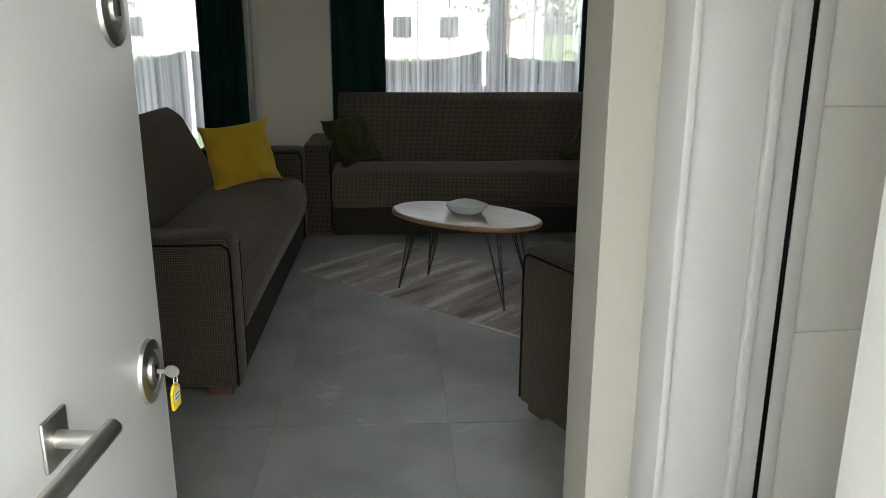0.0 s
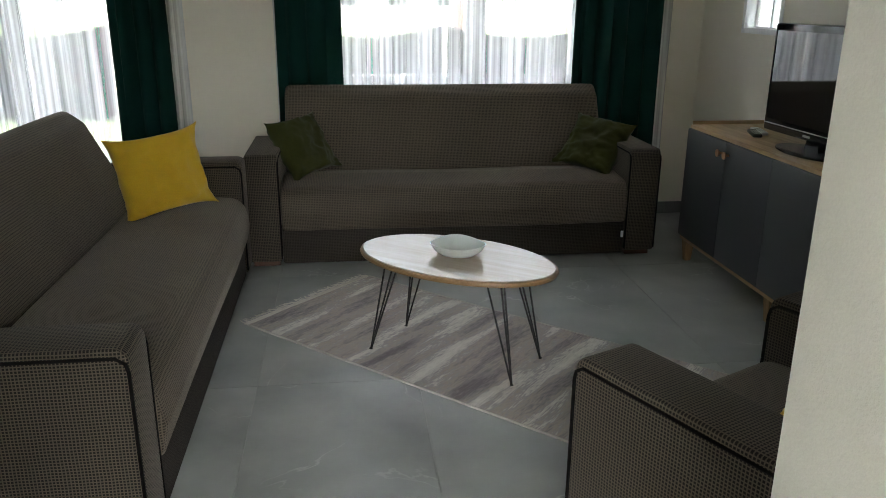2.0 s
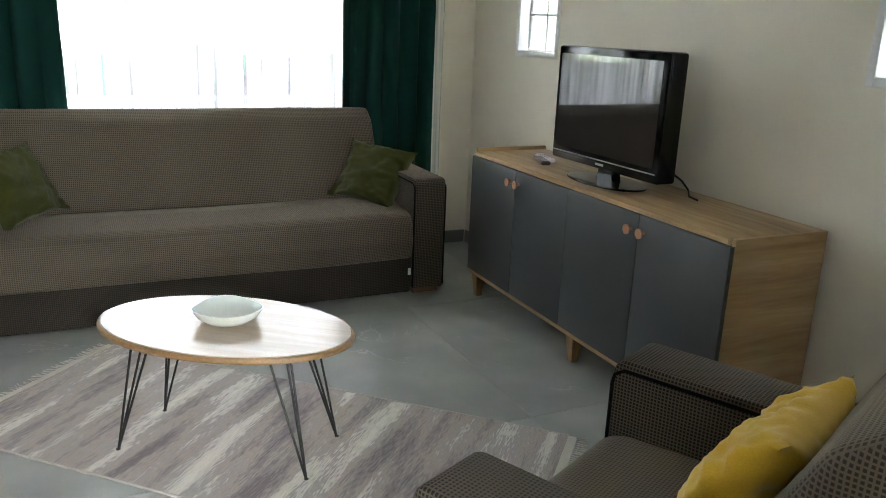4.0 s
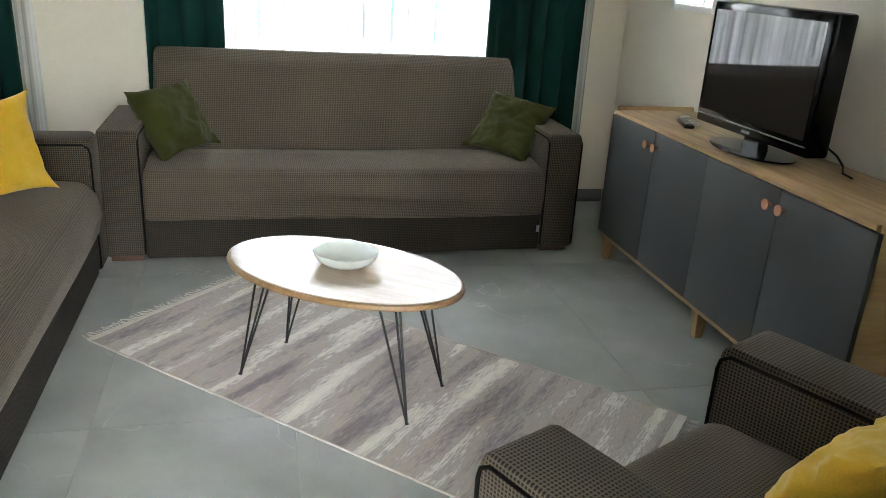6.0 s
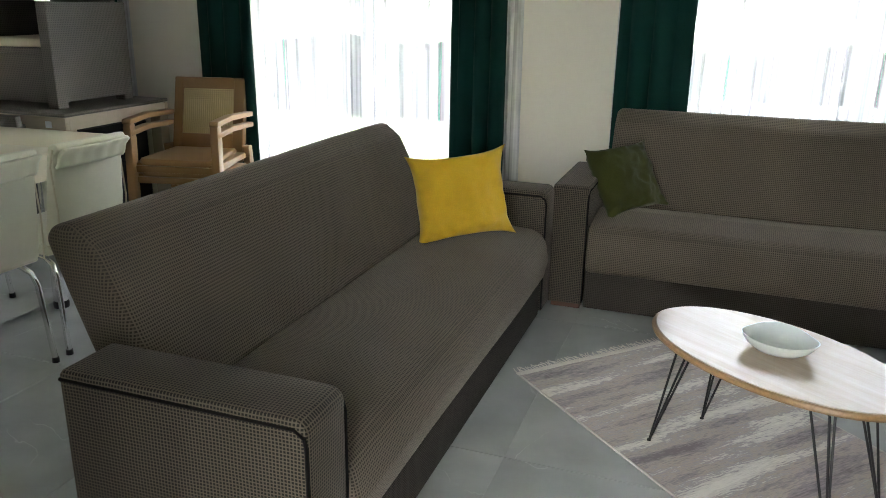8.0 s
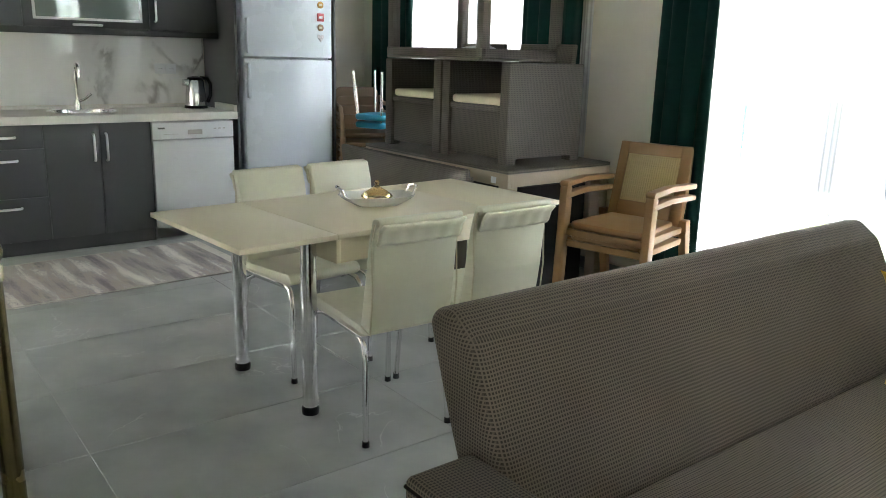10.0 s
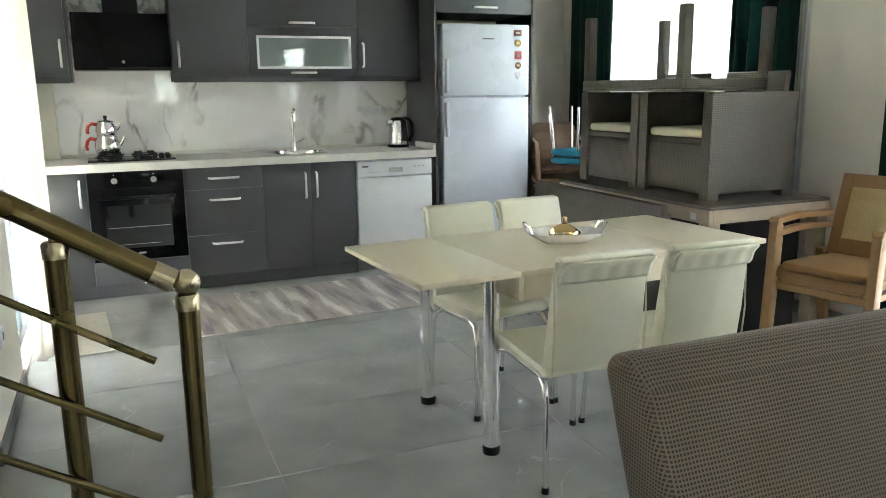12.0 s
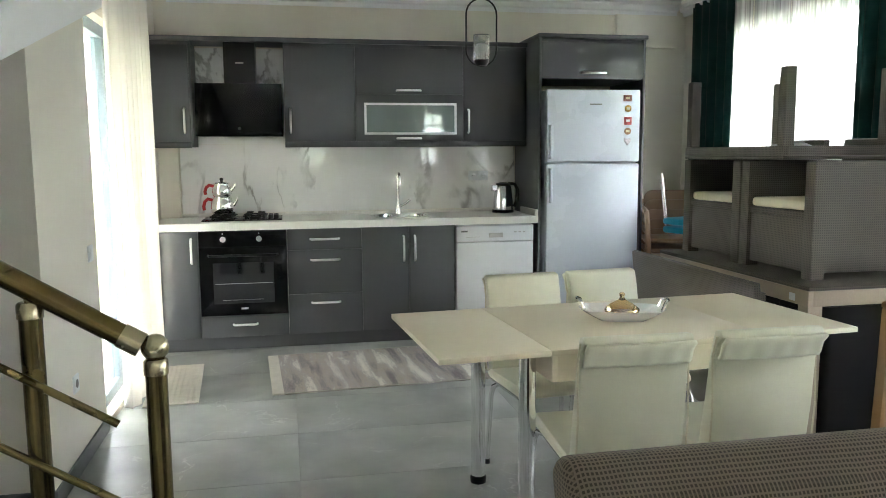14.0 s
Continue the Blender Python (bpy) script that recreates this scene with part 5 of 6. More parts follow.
bm_lathe(bm, [(0, 0), (0.012, 0), (0.011, 0.006), (0, 0.007)], 16)
bmesh.ops.transform(bm, matrix=Matrix.Translation((-5.322, 3.08, 1.632)) @ Matrix.Rotation(radians(80), 4, "Y"), verts=bm.verts)
part("button", bm, M_STEEL, hd)
so = thing("wall_socket", pose(0, 0, 0), "white double wall socket on the splashback", "socket")
for y in (4.955, 5.04):
    p = part("plate", box(XW + 0.0185, XW + 0.028, y - 0.042, y + 0.042, 1.21, 1.29, 0.004), M_WHITE, so)
    bm = bmesh.new()
    bm_lathe(bm, [(0, 0), (0.02, 0), (0.024, 0.003), (0.022, 0.004), (0.018, 0.001), (0, 0.001)], 20)
    bmesh.ops.transform(bm, matrix=Matrix.Translation((XW + 0.0282, y, 1.25)) @ Matrix.Rotation(radians(90), 4, "Y"), verts=bm.verts)
    part("outlet", bm, M_WHITE, p)
    for k in (-1, 1):
        part("pin_hole", tube([(XW + 0.029, y + k * 0.009, 1.25), (XW + 0.0297, y + k * 0.009, 1.25)], 0.0028, 8), M_DARK, p)
# hob, teapot, kettle
hob = thing("gas_hob", pose(0, 0, 0), "black glass gas hob with cast pan supports", "hob")
part("glass_plate", box(-5.60, -5.20, 2.79, 3.37, 0.951, 0.959, 0.002), M_BLACKGLOSS, hob)
for x, y, r in ((-5.50, 2.94, 0.05), (-5.31, 2.93, 0.04), (-5.50, 3.17, 0.04), (-5.31, 3.17, 0.045)):
    b = part("burner", lathe([(0, 0.959), (r, 0.959), (r * 0.9, 0.972), (r * 0.6, 0.976), (0, 0.976)], 20, x, y), M_BLACKMETAL, hob)
    bm = bmesh.new()
    for k in range(4):
        a = math.pi / 4 + k * math.pi / 2
        cx, cy = math.cos(a), math.sin(a)
        bm_tube(bm, [(x + 0.095 * cx, y + 0.095 * cy, 0.9605), (x + 0.092 * cx, y + 0.092 * cy, 0.992), (x + 0.03 * cx, y + 0.03 * cy, 0.996)], 0.006, 6)
    bm_tube(bm, [(x + 0.088 * math.cos(2 * math.pi * k / 20), y + 0.088 * math.sin(2 * math.pi * k / 20), 0.978) for k in range(20)], 0.005, 6, True)
    part("pan_support", bm, M_BLACKMETAL, hob)
for y in (3.285, 3.325):
    for x in (-5.33, -5.45):
        part("knob", lathe([(0, 0.959), (0.019, 0.959), (0.016, 0.985), (0, 0.986)], 16, x, y), M_BLACKPLASTIC, hob)
tpot = thing("double_teapot", pose(-5.44, 2.925, 0.999, 0, 0, 170), "steel double teapot with red handles on the hob", "teapot")
for nm, z, r, h in (("lower_pot", 0.0, 0.086, 0.120), ("upper_pot", 0.122, 0.072, 0.100)):
    pt = part(nm, lathe([(0, z), (r * 0.86, z), (r * 0.98, z + h * 0.15), (r * 1.02, z + h * 0.42), (r * 0.94, z + h * 0.72), (r * 0.80, z + h * 0.90), (r * 0.82, z + h), (0, z + h)], 32), M_CHROME, tpot)
    part("handle", tube([(0.0, r * 0.85, z + h * 0.80), (0.0, r + 0.022, z + h * 0.88), (0.0, r + 0.045, z + h * 0.72), (0.0, r + 0.056, z + h * 0.40), (0.0, r + 0.052, z + h * 0.16)], 0.0125, 10), M_RED, pt, "red plastic handle")
    part("spout", tube([(0, -r * 0.95, z + h * 0.45), (0, -r - 0.018, z + h * 0.68), (0, -r - 0.032, z + h * 0.95)], 0.014, 10, False, 0.008), M_CHROME, pt)
part("lid", lathe([(0.062, 0.2225), (0.058, 0.228), (0.025, 0.238), (0, 0.240)], 24), M_CHROME, tpot)
part("lid_knob", lathe([(0, 0.240), (0.010, 0.240), (0.015, 0.258), (0.008, 0.266), (0, 0.266)], 14), M_BLACKPLASTIC, tpot, "black lid knob")
kt = thing("electric_kettle", pose(-5.50, 5.16, 0.951, 0, 0, 0) @ Matrix.Diagonal((1.12, 1.12, 1.1, 1)), "steel electric kettle with a black handle", "kettle")
part("base", lathe([(0, 0), (0.08, 0), (0.078, 0.02), (0, 0.02)], 24), M_BLACKPLASTIC, kt)
part("body", lathe([(0, 0.021), (0.073, 0.021), (0.072, 0.08), (0.06, 0.19), (0.055, 0.20), (0, 0.20)], 28), M_CHROME, kt)
part("lid", lathe([(0.056, 0.20), (0.05, 0.217), (0.02, 0.225), (0, 0.225)], 24), M_BLACKPLASTIC, kt)
part("handle", tube([(0.0, 0.04, 0.215), (0.0, 0.09, 0.21), (0.0, 0.112, 0.17), (0.0, 0.108, 0.09), (0.0, 0.085, 0.04)], 0.013, 10), M_BLACKPLASTIC, kt)
part("spout", prism([(-0.03, 0.16, 0.005), (0.03, 0.16, 0.005), (0.022, 0.205, 0.005), (-0.022, 0.205, 0.005)], -0.085, -0.05, "y"), M_CHROME, kt)
# fridge and its housing
tl = thing("fridge_housing", pose(0, 0, 0), "anthracite tall housing around the fridge with top cupboard", "kitchen cabinet")
part("side_panel", box(XW + 0.01, -5.07, 5.322, 5.342, 0.006, 2.305, 0.001), M_CAB, tl)
part("side_panel", box(XW + 0.01, -5.07, 6.172, 6.192, 0.006, 2.305, 0.001), M_CAB, tl)
part("cupboard", box(XW + 0.01, -5.09, 5.343, 6.171, 2.0, 2.30), M_CAB, tl)
d = part("door", box(-5.089, -5.07, 5.344, 6.170, 2.0, 2.275, 0.0015), M_CAB, tl)
handle(d, -5.07, 5.66, 2.045, 5.86, 2.045)
part("moulding", box(XW + 0.01, -5.05, 5.312, 6.202, 2.3055, 2.335, 0.003), M_CAB, tl)
fg = thing("fridge", pose(0, 0, 0), "white two-door fridge with round magnets", "refrigerator")
FX = -5.055
part("body", box(XW + 0.04, FX - 0.06, 5.385, 6.150, 0.03, 1.915, 0.006), M_FRIDGE, fg)
for x in (-5.6, -5.2):
    for y in (5.45, 6.08):
        part("foot", tube([(x, y, 0.006), (x, y, 0.03)], 0.02, 10), M_BLACKPLASTIC, fg)
hi = part("freezer_door", box(FX - 0.058, FX, 5.385, 6.150, 1.362, 1.92, 0.012), M_FRIDGE, fg)
lo = part("fridge_door", box(FX - 0.058, FX, 5.385, 6.150, 0.07, 1.350, 0.012), M_FRIDGE, fg)
for pr, z0, z1 in ((hi, 1.39, 1.65), (lo, 1.05, 1.32)):
    part("handle", prism([(5.40, z0, 0.01), (5.425, z0, 0.01), (5.425, z1, 0.01), (5.40, z1, 0.01)], FX + 0.0005, FX + 0.035, "x", 0.006), M_FRIDGE, pr)
part("nameplate", box(FX + 0.0005, FX + 0.002, 5.73, 5.83, 1.802, 1.812), M_SKIRT, hi)
for k, (z, w, h, col) in enumerate(((1.855, 0.035, 0.024, (0.18, 0.05, 0.03)), (1.775, 0.027, 0.028, (0.55, 0.30, 0.05)), (1.68, 0.031, 0.031, (0.55, 0.08, 0.08)), (1.60, 0.027, 0.026, (0.30, 0.16, 0.08)), (1.52, 0.028, 0.032, (0.70, 0.66, 0.70)))):
    mg = thing("fridge_magnet", pose(FX + 0.001, 6.045 - (0.0 if k else 0.005), z), ("dark red rectangular", "ochre round", "red and white square", "brown round", "pale heart-shaped")[k] + " souvenir magnet on the fridge", "magnet", "fridge magnets")
    mm = mat("magnet", col, 0.3, vary=0.3, scale=60)
    if k in (1, 3):
        bm = lathe([(0, 0), (w, 0), (w, 0.005), (0, 0.007)], 18)
        bmesh.ops.transform(bm, matrix=Matrix.Rotation(radians(90), 4, "Y"), verts=bm.verts)
    elif k == 4:
        bm = prism([(0, -h, 0.004), (w, 0.006, 0.01), (w * 0.8, h, 0.012), (0, h * 0.55, 0), (-w * 0.8, h, 0.012), (-w, 0.006, 0.01)], 0, 0.006, "x")
    else:
        bm = box(0, 0.005, -w, w, -h, h, 0.002)
    part("magnet_body", bm, mm, mg)
    if k != 4:
        part("motif", box(0.0052 if k in (0, 2) else 0.0066, 0.0078, -w * 0.5, w * 0.5, -h * 0.3, h * 0.35), M_CUSHION if k != 2 else M_PAPER, mg)

# ---- pendant lamp ----
pd = thing("pendant_lamp", pose(-4.0, 4.60, 0), "black oval pendant lamp with a ribbed glass shade", "lamp")
part("ceiling_rose", lathe([(0, H - 0.001), (0.05, H - 0.001), (0.045, H - 0.02), (0, H - 0.022)], 24), M_BLACKMETAL, pd)
part("cable", tube([(0, 0, H - 0.02), (0, 0, 2.375)], 0.004, 8), M_BLACKMETAL, pd)
a0 = [math.pi * k / 12 for k in range(13)]
loop = [(0, 0.095 * math.cos(a), 2.27 + 0.095 * math.sin(a)) for a in a0] + [(0, -0.095 * math.cos(a), 2.06 - 0.095 * math.sin(a)) for a in a0]
part("frame_ring", tube(loop, 0.0055, 8, True), M_BLACKMETAL, pd)
part("holder", lathe([(0, 1.965), (0.03, 1.965), (0.045, 1.985), (0.045, 2.0), (0, 2.0)], 20), M_BLACKMETAL, pd)
bm = bmesh.new()
n = 48
for r0, flip in ((0.047, 1), (0.043, -1)):
    A = [bm.verts.new(((r0 + 0.002 * (k % 2)) * math.cos(2 * math.pi * k / n), (r0 + 0.002 * (k % 2)) * math.sin(2 * math.pi * k / n), 2.001)) for k in range(n)]
    B = [bm.verts.new((v.co.x, v.co.y, 2.15)) for v in A]
    for k in range(n):
        bm.faces.new((A[k], A[(k + 1) % n], B[(k + 1) % n], B[k]))
part("shade", bm, M_CLEAR, pd, "clear ribbed glass shade")
part("bulb", lathe([(0, 2.0), (0.014, 2.0), (0.014, 2.03), (0.025, 2.06), (0.02, 2.09), (0, 2.10)], 16), M_WHITEGLOSS, pd)

# ---- stored garden furniture ----
def slab_table(name, m, L, W, hgt, top_m, leg_m, label, apron=0.075, leg=0.08):
    """Plastic garden table, origin at a floor corner."""
    t = thing(name, m, label, "table")
    part("tabletop", box(0, L, 0, W, hgt - 0.022, hgt, 0.006), top_m, t)
    bm = bmesh.new()
    for q in ((0.0, L, 0.0, 0.03), (0.0, L, W - 0.03, W), (0, 0.03, 0.03, W - 0.03), (L - 0.03, L, 0.03, W - 0.03)):
        bm_box(bm, q[0] + 0.002, q[1] - 0.002, q[2] + 0.002, q[3] - 0.002, hgt - 0.022 - apron, hgt - 0.0225, 0.003)
    part("apron", bm, leg_m, t)
    for x in (0.004, L - leg - 0.004):
        for y in (0.004, W - leg - 0.004):
            part("leg", box(x, x + leg, y, y + leg, 0.006, hgt - 0.023, 0.008), leg_m, t)
    return t


slab_table("garden_table", pose(-3.98, 5.80, 0), 1.50, 0.86, 0.80, M_RATTAN, M_BEIGE, "beige plastic garden table with a brown top")
sk = thing("sticker", pose(-2.60, 5.7985, 0.735), "small white paper sticker on the garden table", "sticker")
part("paper", box(-0.022, 0.022, 0.0, 0.002, -0.018, 0.018), M_PAPER, sk)
tt = thing("garden_table", pose(-3.97, 5.62, 0.0, 0, 0, 0) @ pose(0, 0, 0, 6, 0, 0), "brown rattan-look table turned on its side", "table")
part("tabletop", box(0.0, 1.36, 0.06, 0.10, 0.012, 0.80, 0.01), M_RATTAN, tt)
bm = bmesh.new()
bm_box(bm, 0.03, 1.33, 0.101, 0.14, 0.05, 0.09)
bm_box(bm, 0.03, 1.33, 0.101, 0.14, 0.70, 0.74)
part("frame", bm, M_RATTAN, tt)
for k, (x, y, w, d, h2) in enumerate(((-2.76, 6.26, 0.40, 0.58, 0.68), (-3.22, 6.20, 0.42, 0.52, 0.66))):
    bx = thing("storage_crate", pose(x, y, 0), "black plastic storage crate under the table", "crate")
    part("shell", prism([(-w / 2, -d / 2, 0.03), (w / 2, -d / 2, 0.03), (w / 2, d / 2, 0.03), (-w / 2, d / 2, 0.03)], 0.006, h2, "z", 0.01), M_DARK, bx)
    part("rim", box(-w / 2 - 0.008, w / 2 + 0.008, -d / 2 - 0.008, d / 2 + 0.008, h2 + 0.0005, h2 + 0.025, 0.004), M_DARK, bx)


def rattan_chair(m):
    """Boxy rattan-look armchair, front towards -y."""
    c = thing("rattan_armchair", m, "taupe rattan-look armchair with a cream seat pad", "chair", "stored rattan armchairs")
    w, d, hh = 0.63, 0.61, 0.585
    for x in (0.0, w - 0.075):
        part("arm_panel", prism([(0.0, 0.0, 0), (0.075, 0.0, 0), (0.075, 0.035, 0.01), (d - 0.075, 0.035, 0.01), (d - 0.075, 0.0, 0), (d, 0.0, 0), (d, hh, 0.012), (0, hh, 0.012)], x, x + 0.075, "x", 0.004), M_RATTAN, c)
    part("front_panel", box(0.077, w - 0.077, 0.02, 0.05, 0.03, 0.30, 0.004), M_RATTAN, c)
    part("seat_rail", box(0.077, w - 0.077, 0.008, 0.52, 0.301, 0.335, 0.006), M_RATTAN, c)
    part("back_panel", prism([(0.53, 0.05, 0.005), (0.575, 0.05, 0.005), (0.625, 0.70, 0.012), (0.585, 0.70, 0.012)], 0.077, w - 0.077, "x", 0.004), M_RATTAN, c)
    part("seat_pad", soften(box(0.085, w - 0.085, 0.012, 0.51, 0.336, 0.385, 0.018, 3), 0.2, 0.004, 0.2), M_CUSHION, c, "cream seat pad")
    return c


rc = rattan_chair(pose(-3.27, 5.925, 0.801))
copy_thing(rc, pose(-3.915, 5.925, 0.801))
up = thing("rattan_table", pose(-3.85, 5.89, 1.392), "taupe rattan-look table stored upside down", "table")
part("tabletop", box(0, 1.0, 0, 0.66, 0.0, 0.018, 0.004), M_RATTAN, up)
bm = bmesh.new()
for q in ((0.0, 1.0, 0.0, 0.03), (0.0, 1.0, 0.63, 0.66), (0, 0.03, 0.032, 0.628), (0.97, 1.0, 0.032, 0.628)):
    bm_box(bm, *q, 0.0185, 0.07, 0.004)
part("apron", bm, M_RATTAN, up)
for x in (0.004, 0.936):
    for y in (0.004, 0.596):
        part("leg", box(x, x + 0.06, y, y + 0.06, 0.0185, 0.47, 0.006), M_RATTAN, up)
bm = bmesh.new()
g = [[bm.verts.new((0.05 + 0.9 * i / 14, 0.05 + 0.56 * j / 9, 0.03 + 0.03 * abs(noise.noise((i * 0.6, j * 0.6, 2))) + (0.035 if 6 < i < 9 and 3 < j < 7 else 0))) for j in range(10)] for i in range(15)]
for i in range(14):
    for j in range(9):
        bm.faces.new((g[i][j], g[i + 1][j], g[i + 1][j + 1], g[i][j + 1]))
M_FILM = cloth("plastic_film", (0.85, 0.87, 0.9), 0.35, 0.4)
solid("plastic_sheet", bm, M_FILM, "crumpled clear plastic sheet in the upturned table", "plastic sheet").matrix_basis = pose(-3.85, 5.89, 1.41)


def cane_chair(m):
    """Stacking plastic armchair with a cane-look back, front towards -y."""
    c = thing("plastic_armchair", m, "tan plastic stacking armchair with a cane-look back", "chair", "stacked cane-back armchairs")
    seat = soften(prism([(-0.235, -0.265, 0.06), (0.235, -0.265, 0.06), (0.205, 0.20, 0.03), (-0.205, 0.20, 0.03)], 0.405, 0.445, "z", 0.014, 6, 3), 0.2, 0.002, 0.2)
    part("seat", seat, M_TAN, c)

    def lean(bm):
        for v in bm.verts:
            v.co.y += 0.20 + 0.125 * (v.co.z - 0.42) / 0.45
            v.co.y += 0.45 * v.co.x * v.co.x
        return bm
    bm = bmesh.new()
    for q in ((-0.232, -0.168, 0.42, 0.868), (0.168, 0.232, 0.42, 0.868), (-0.168, 0.168, 0.42, 0.525), (-0.168, 0.168, 0.800, 0.868)):
        bm_box(bm, q[0], q[1], -0.017, 0.017, q[2], q[3], 0.004)
    part("back_frame", lean(bm), M_TAN, c)
    bm = bmesh.new()
    for k in range(25):
        x = -0.166 + 0.332 * k / 24
        bm_box(bm, x - 0.0032, x + 0.0032, -0.003, 0.001, 0.524, 0.801)
    for k in range(21):
        z = 0.528 + 0.268 * k / 20
        bm_box(bm, -0.168, 0.168, -0.001, 0.003, z - 0.0036, z + 0.0036)
    tagged(part("cane_panel", lean(bm), M_CANEBAR, c, "pale cane-look mesh panel"), kind="stuff")
    for s in (-1, 1):
        x = s * 0.262
        part("front_leg", prism([(-0.315, 0.006, 0.006), (-0.262, 0.006, 0.006), (-0.235, 0.42, 0.01), (-0.222, 0.645, 0.02), (-0.282, 0.665, 0.03), (-0.292, 0.42, 0.01)], x - 0.024, x + 0.024, "x", 0.006), M_TAN, c)
        part("rear_leg", prism([(0.285, 0.006, 0.005), (0.325, 0.006, 0.005), (0.25, 0.46, 0.01), (0.19, 0.46, 0.01)], x - 0.022, x + 0.022, "x", 0.004), M_TAN, c)
        part("armrest", prism([(-0.285, 0.645, 0.012), (-0.28, 0.678, 0.018), (-0.05, 0.688, 0.05), (0.285, 0.668, 0.005), (0.28, 0.638, 0.005), (-0.05, 0.656, 0.05)], x - 0.028, x + 0.028, "x", 0.007), M_TAN, c)
        part("seat_brace", box(min(x, s * 0.2), max(x, s * 0.2), -0.25, 0.19, 0.385, 0.42, 0.005), M_TAN, c)
    part("front_rail", box(-0.24, 0.24, -0.262, -0.235, 0.365, 0.404, 0.005), M_TAN, c)
    return c


cc = cane_chair(pose(-2.136, 6.43, 0, 0, 0, 13))
copy_thing(cc, pose(-2.134, 6.424, 0.067, 0, 0, 13))


def stack_chair(m):
    """Plastic chair of a nested stack: curved back frame, seat, legs; front towards -y."""
    c = thing("stacking_chair", m, "beige rattan-look plastic chair nested in a stack", "chair", "stacked beige chairs")
    part("seat", prism([(-0.22, -0.22, 0.06), (0.22, -0.22, 0.06), (0.20, 0.2, 0.05), (-0.20, 0.2, 0.05)], 0.41, 0.435, "z", 0.006), M_STACK, c)
    part("back", prism([(-0.21, 0.42, 0.01), (0.21, 0.42, 0.01), (0.20, 0.80, 0.07), (-0.20, 0.80, 0.07)], 0.20, 0.225, "y", 0.006), M_STACK, c)
    for s in (-1, 1):
        part("arm_loop", tube([(s * 0.24, -0.22, 0.01), (s * 0.25, -0.21, 0.55), (s * 0.25, -0.17, 0.64), (s * 0.25, 0.0, 0.665), (s * 0.24, 0.2, 0.66), (s * 0.21, 0.225, 0.72)], 0.02, 8), M_STACK, c)
        part("rear_leg", tube([(s * 0.21, 0.2, 0.43), (s * 0.24, 0.27, 0.01)], 0.02, 8), M_STACK, c)
    return c


sc = stack_chair(pose(-5.08, 6.50, 0, 0, 0, 75))
for k in range(1, 5):
    copy_thing(sc, pose(-5.08 - 0.014 * k, 6.50, 0.08 * k, 0, 0, 75))
for k in range(2):
    st = thing("stool", pose(-4.93, 6.52, 0.80 + 0.066 * k, 0, 0, 20), "blue padded stool stored upside down with steel legs", "stool", "stored blue stools")
    part("seat", prism([(-0.15, -0.15, 0.05), (0.15, -0.15, 0.05), (0.15, 0.15, 0.05), (-0.15, 0.15, 0.05)], 0.0, 0.05, "z", 0.015), M_BLUE, st)
    for x in (-1, 1):
        for y in (-1, 1):
            part("leg", tube([(x * 0.12, y * 0.12, 0.051), (x * 0.15, y * 0.15, 0.40)], 0.011, 10), M_CHROME, st)

# ---- small fixtures ----
sw = thing("light_switch", pose(-3.34, YS + 0.001, 0.96), "white light switch on the kitchen wall", "switch")
part("plate", box(-0.04, 0.04, 0.0, 0.009, -0.04, 0.04, 0.003), M_WHITE, sw)
part("rocker", box(-0.028, 0.028, 0.0095, 0.013, -0.028, 0.028, 0.002), M_WHITE, sw)
ws = thing("wall_socket", pose(-2.94, YS + 0.001, 0.42), "white wall socket low on the kitchen wall", "socket")
part("plate", box(-0.04, 0.04, 0.0, 0.009, -0.04, 0.04, 0.003), M_WHITE, ws)
part("outlet", tube([(0, 0.0092, 0), (0, 0.0105, 0)], 0.02, 18), M_SKIRT, ws)

# ---- outdoors ----
gd = solid("ground", box(-400, 400, -400, 400, -0.30, -0.10), M_GRASS, "flat lawn around the house", "ground", "structure")
solid("pavement", box(-7, 5, YN + 0.26, YN + 2.2, -0.099, -0.02), M_PAVE, "pale concrete terrace along the house", "paving", "structure")
solid("pavement", box(-7, 5, -3.0, 1.32, -0.099, -0.012), M_PAVE, "pale concrete path before the entrance", "paving", "structure")
FY = 12.0
fn = thing("fence", pose(0, 0, 0), "green mesh garden fence with posts and scalloped top", "fence")
for k in range(15):
    x = -14 + 2.0 * k
    part("post", tube([(x, FY, -0.099), (x, FY, 1.18)], 0.03, 8), M_HOUSE, fn)
    if k < 14:
        bm = bmesh.new()
        n = 10
        A = [bm.verts.new((x + 2.0 * i / n, FY, -0.05)) for i in range(n + 1)]
        B = [bm.verts.new((x + 2.0 * i / n, FY, 0.92 + 0.16 * (2 * i / n - 1) ** 2)) for i in range(n + 1)]
        for i in range(n):
            bm.faces.new((A[i], A[i + 1], B[i + 1], B[i]))
        bmesh.ops.solidify(bm, geom=list(bm.faces), thickness=0.01)
        part("screen", bm, M_FENCE, fn)


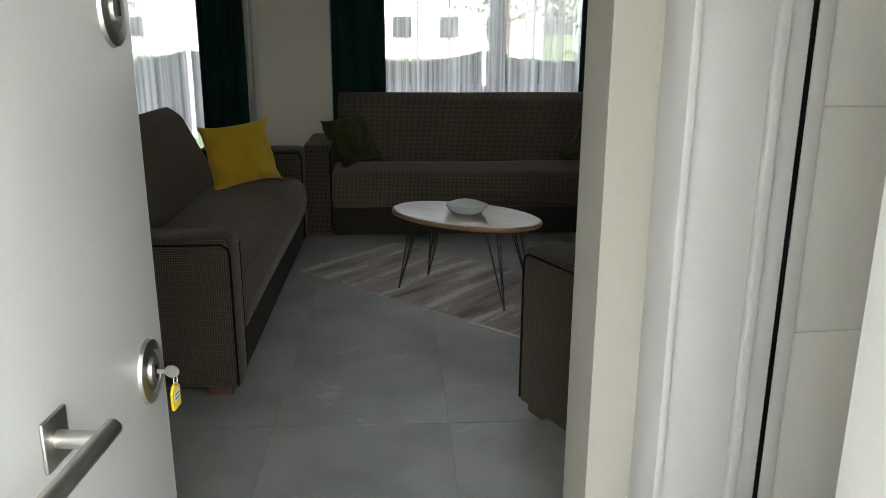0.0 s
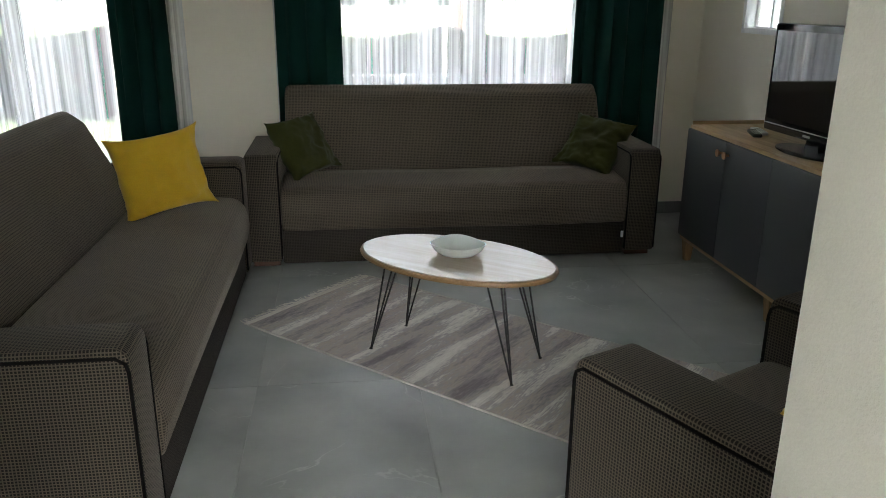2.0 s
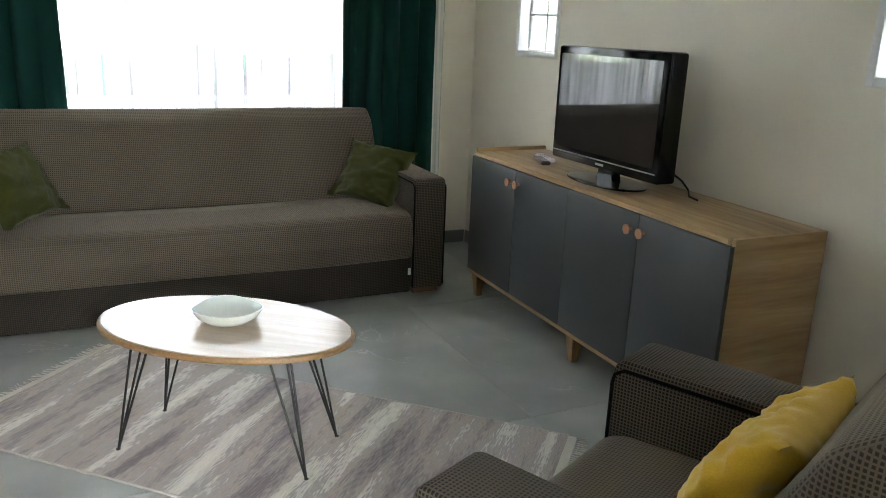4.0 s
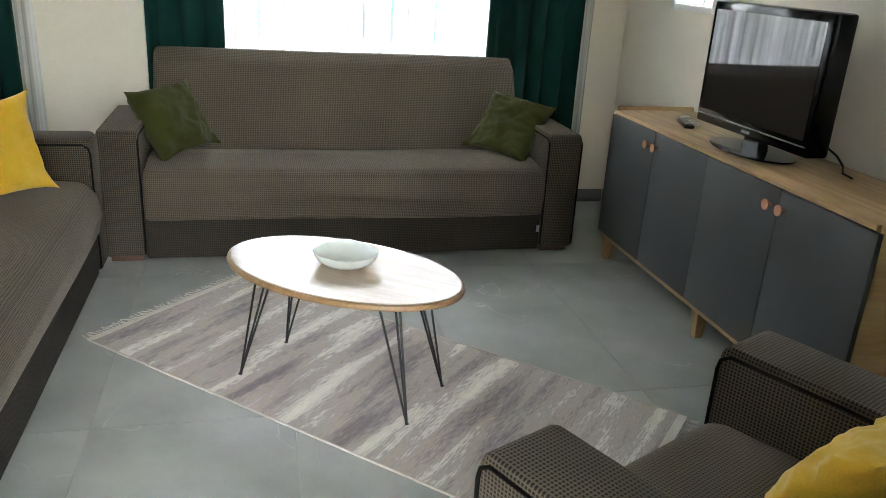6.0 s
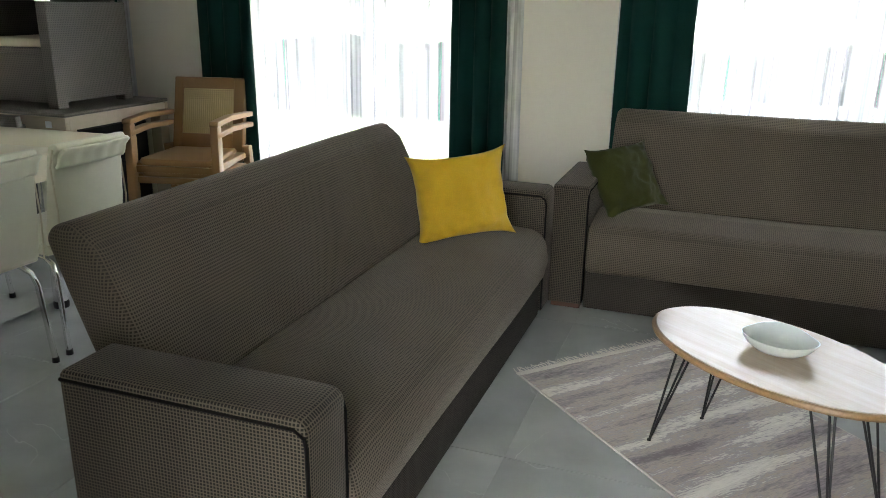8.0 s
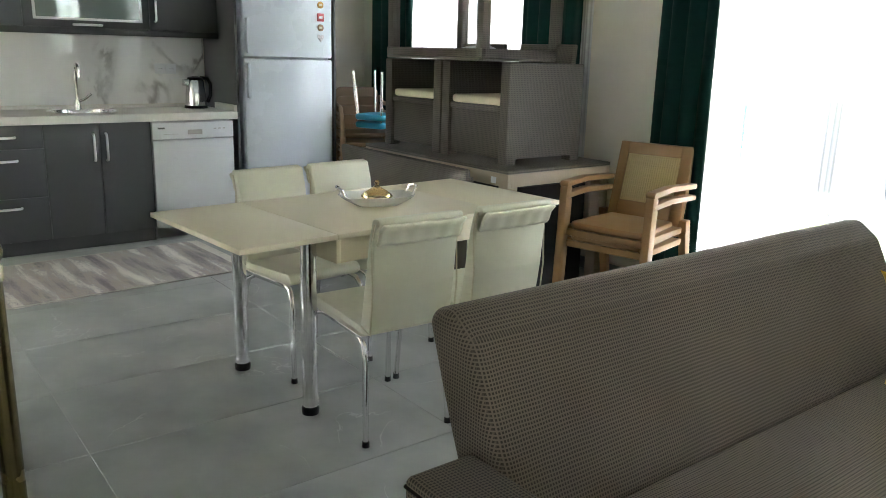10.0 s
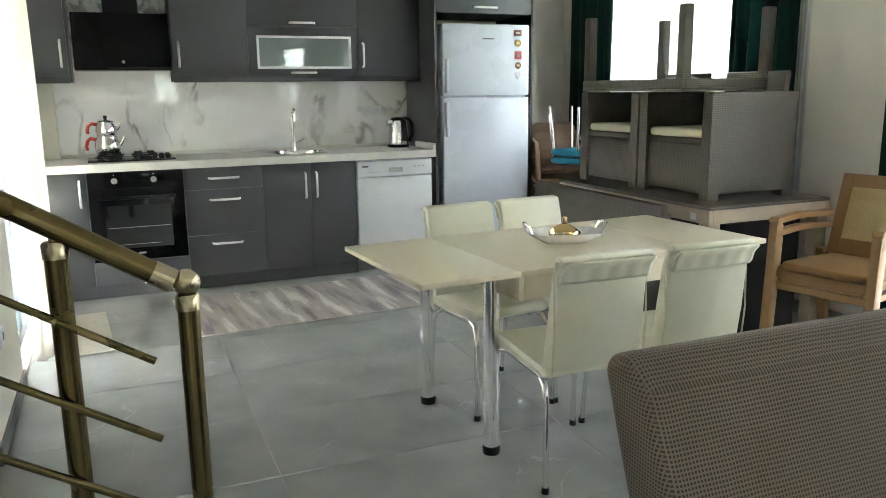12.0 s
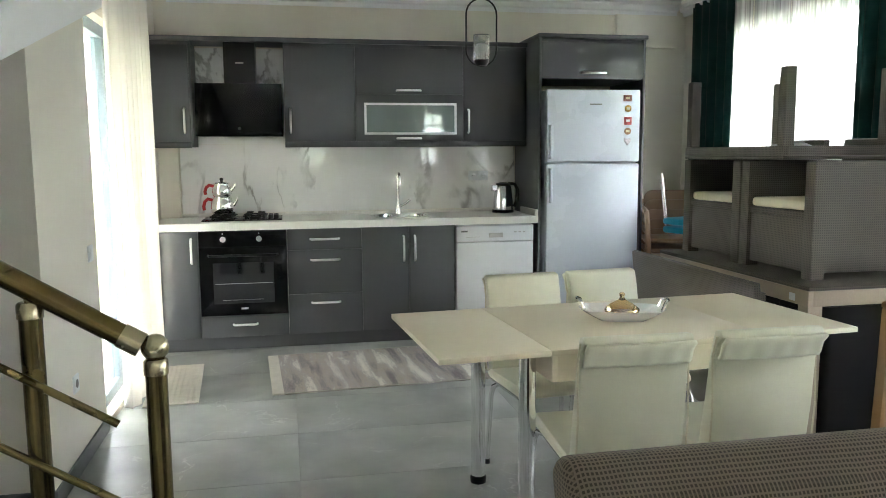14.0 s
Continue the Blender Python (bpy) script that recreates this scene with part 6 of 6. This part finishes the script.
def house(m, w, d, hh, label):
    """Far house: walls, hipped roof, rows of windows."""
    h = thing("house", m, label, "house")
    part("wall", box(0, w, 0, d, -0.3, hh), M_HOUSE, h)
    bm = bmesh.new()
    e = 0.5
    b = [bm.verts.new(p) for p in ((-e, -e, hh), (w + e, -e, hh), (w + e, d + e, hh), (-e, d + e, hh))]
    r = [bm.verts.new((w * 0.3, d / 2, hh + 1.9)), bm.verts.new((w * 0.7, d / 2, hh + 1.9))]
    for f in ((b[0], b[1], r[1], r[0]), (b[2], b[3], r[0], r[1]), (b[1], b[2], r[1]), (b[3], b[0], r[0]), (b[3], b[2], b[1], b[0])):
        bm.faces.new(f)
    part("roof", bm, M_ROOF, h, "terracotta hipped roof")
    for z in range(int(hh // 2.9)):
        for k in range(int(w // 2.6)):
            x = 0.9 + k * 2.6
            wd = part("window", box(x, x + 1.2, -0.05, -0.002, 0.9 + z * 2.9, 2.2 + z * 2.9, 0.01), M_FRAME, h)
            part("pane", box(x + 0.08, x + 1.12, -0.06, -0.051, 0.98 + z * 2.9, 2.12 + z * 2.9), M_SCREEN, wd)
    return h


house(pose(-3, 46, 0), 12, 9, 6.0, "white rendered house with a terracotta roof")
house(pose(14, 52, 0), 11, 9, 6.2, "pale house with a red tiled roof")
house(pose(-24, 50, 0), 13, 9, 6.0, "white house with a terracotta roof beyond the fence")


def tree(m, hgt, crown, label, seed):
    """Trunk, limbs and many small leaf clumps."""
    rnd = random.Random(seed)
    t = thing("tree", m, label, "tree")
    bm = bmesh.new()
    bm_tube(bm, [(0, 0, -0.3), (0.05, 0.02, hgt * 0.3), (0.0, 0.1, hgt * 0.6), (0.1, 0.05, hgt * 0.9)], 0.14, 8, False, 0.03)
    tips = []
    for k in range(14):
        a, z = rnd.uniform(0, 6.28), rnd.uniform(0.3, 0.75) * hgt
        e = Vector((crown * rnd.uniform(0.5, 1) * math.cos(a), crown * rnd.uniform(0.5, 1) * math.sin(a), z + hgt * rnd.uniform(0.1, 0.25)))
        bm_tube(bm, [(0, 0, z), e * 0.5 + Vector((0, 0, z * 0.5)), e], 0.05, 6, False, 0.012)
        tips.append(e)
    part("trunk", bm, M_BARK, t)
    vs, fs = [], []
    for k in range(2600):
        e = rnd.choice(tips)
        c = e + Vector((rnd.gauss(0, 0.4), rnd.gauss(0, 0.4), rnd.gauss(0, 0.35)))
        u = Vector((rnd.gauss(0, 1), rnd.gauss(0, 1), rnd.gauss(0, 1))).normalized() * 0.10
        w = u.cross(Vector((rnd.gauss(0, 1), rnd.gauss(0, 1), rnd.gauss(0, 1)))).normalized() * 0.05
        i = len(vs)
        vs += [c - u, c + w, c + u, c - w]
        fs.append((i, i + 1, i + 2, i + 3))
    me = bpy.data.meshes.new("crown")
    me.from_pydata(vs, [], fs)
    me.materials.append(M_LEAF)
    cr = new("crown", me)
    cr.parent = t
    tagged(cr, kind="stuff")
    return t


tree(pose(3.6, 22, 0), 5.0, 1.8, "leafy garden tree beyond the fence", 3)
tree(pose(-1.2, 25, 0), 4.2, 1.5, "small garden tree beyond the fence", 8)
tree(pose(-7.5, 21, 0), 5.2, 1.9, "leafy garden tree beyond the fence", 5)

# ---- floor, tile by tile ----
fl = tagged(part("floor", box(XW - 0.24, XE + 0.24, 1.33, YN + 0.24, -0.12, 0.002), M_GROUT), "grey porcelain tiled floor with pale joints", "floor", "", "structure")
solid("floor", box(-2.81, -0.13, -0.45, 1.329, -0.12, 0.003), M_TILE, "grey tiled floor of the stair landing", "floor", "structure")
TX, TY = 0.60, 1.20
base = {}
for i in range(-11, 6):
    for j in range(-2, 4):
        x0, y0 = 0.37 + i * TX, 3.43 + j * TY
        x1, y1 = x0 + TX, y0 + TY
        a, b, c, d = max(x0, XW + 0.002), min(x1, XE - 0.002), max(y0, 1.34), min(y1, YN - 0.002)
        if b - a < 0.03 or d - c < 0.03 or (d < 2.47 and b < -2.5) or (d <= 2.47 and a > 2.4):
            continue
        key = (round(b - a, 3), round(d - c, 3))
        if key not in base:
            bm = box(0.0012, b - a - 0.0012, 0.0012, d - c - 0.0012, 0.0022, 0.0052, 0.0008, 1)
            me = bpy.data.meshes.new("tile")
            bm.to_mesh(me)
            bm.free()
            me.materials.append(M_TILE)
            base[key] = me
        t = new("tile", base[key])
        t.parent = fl
        t.location = (a, c, 0)
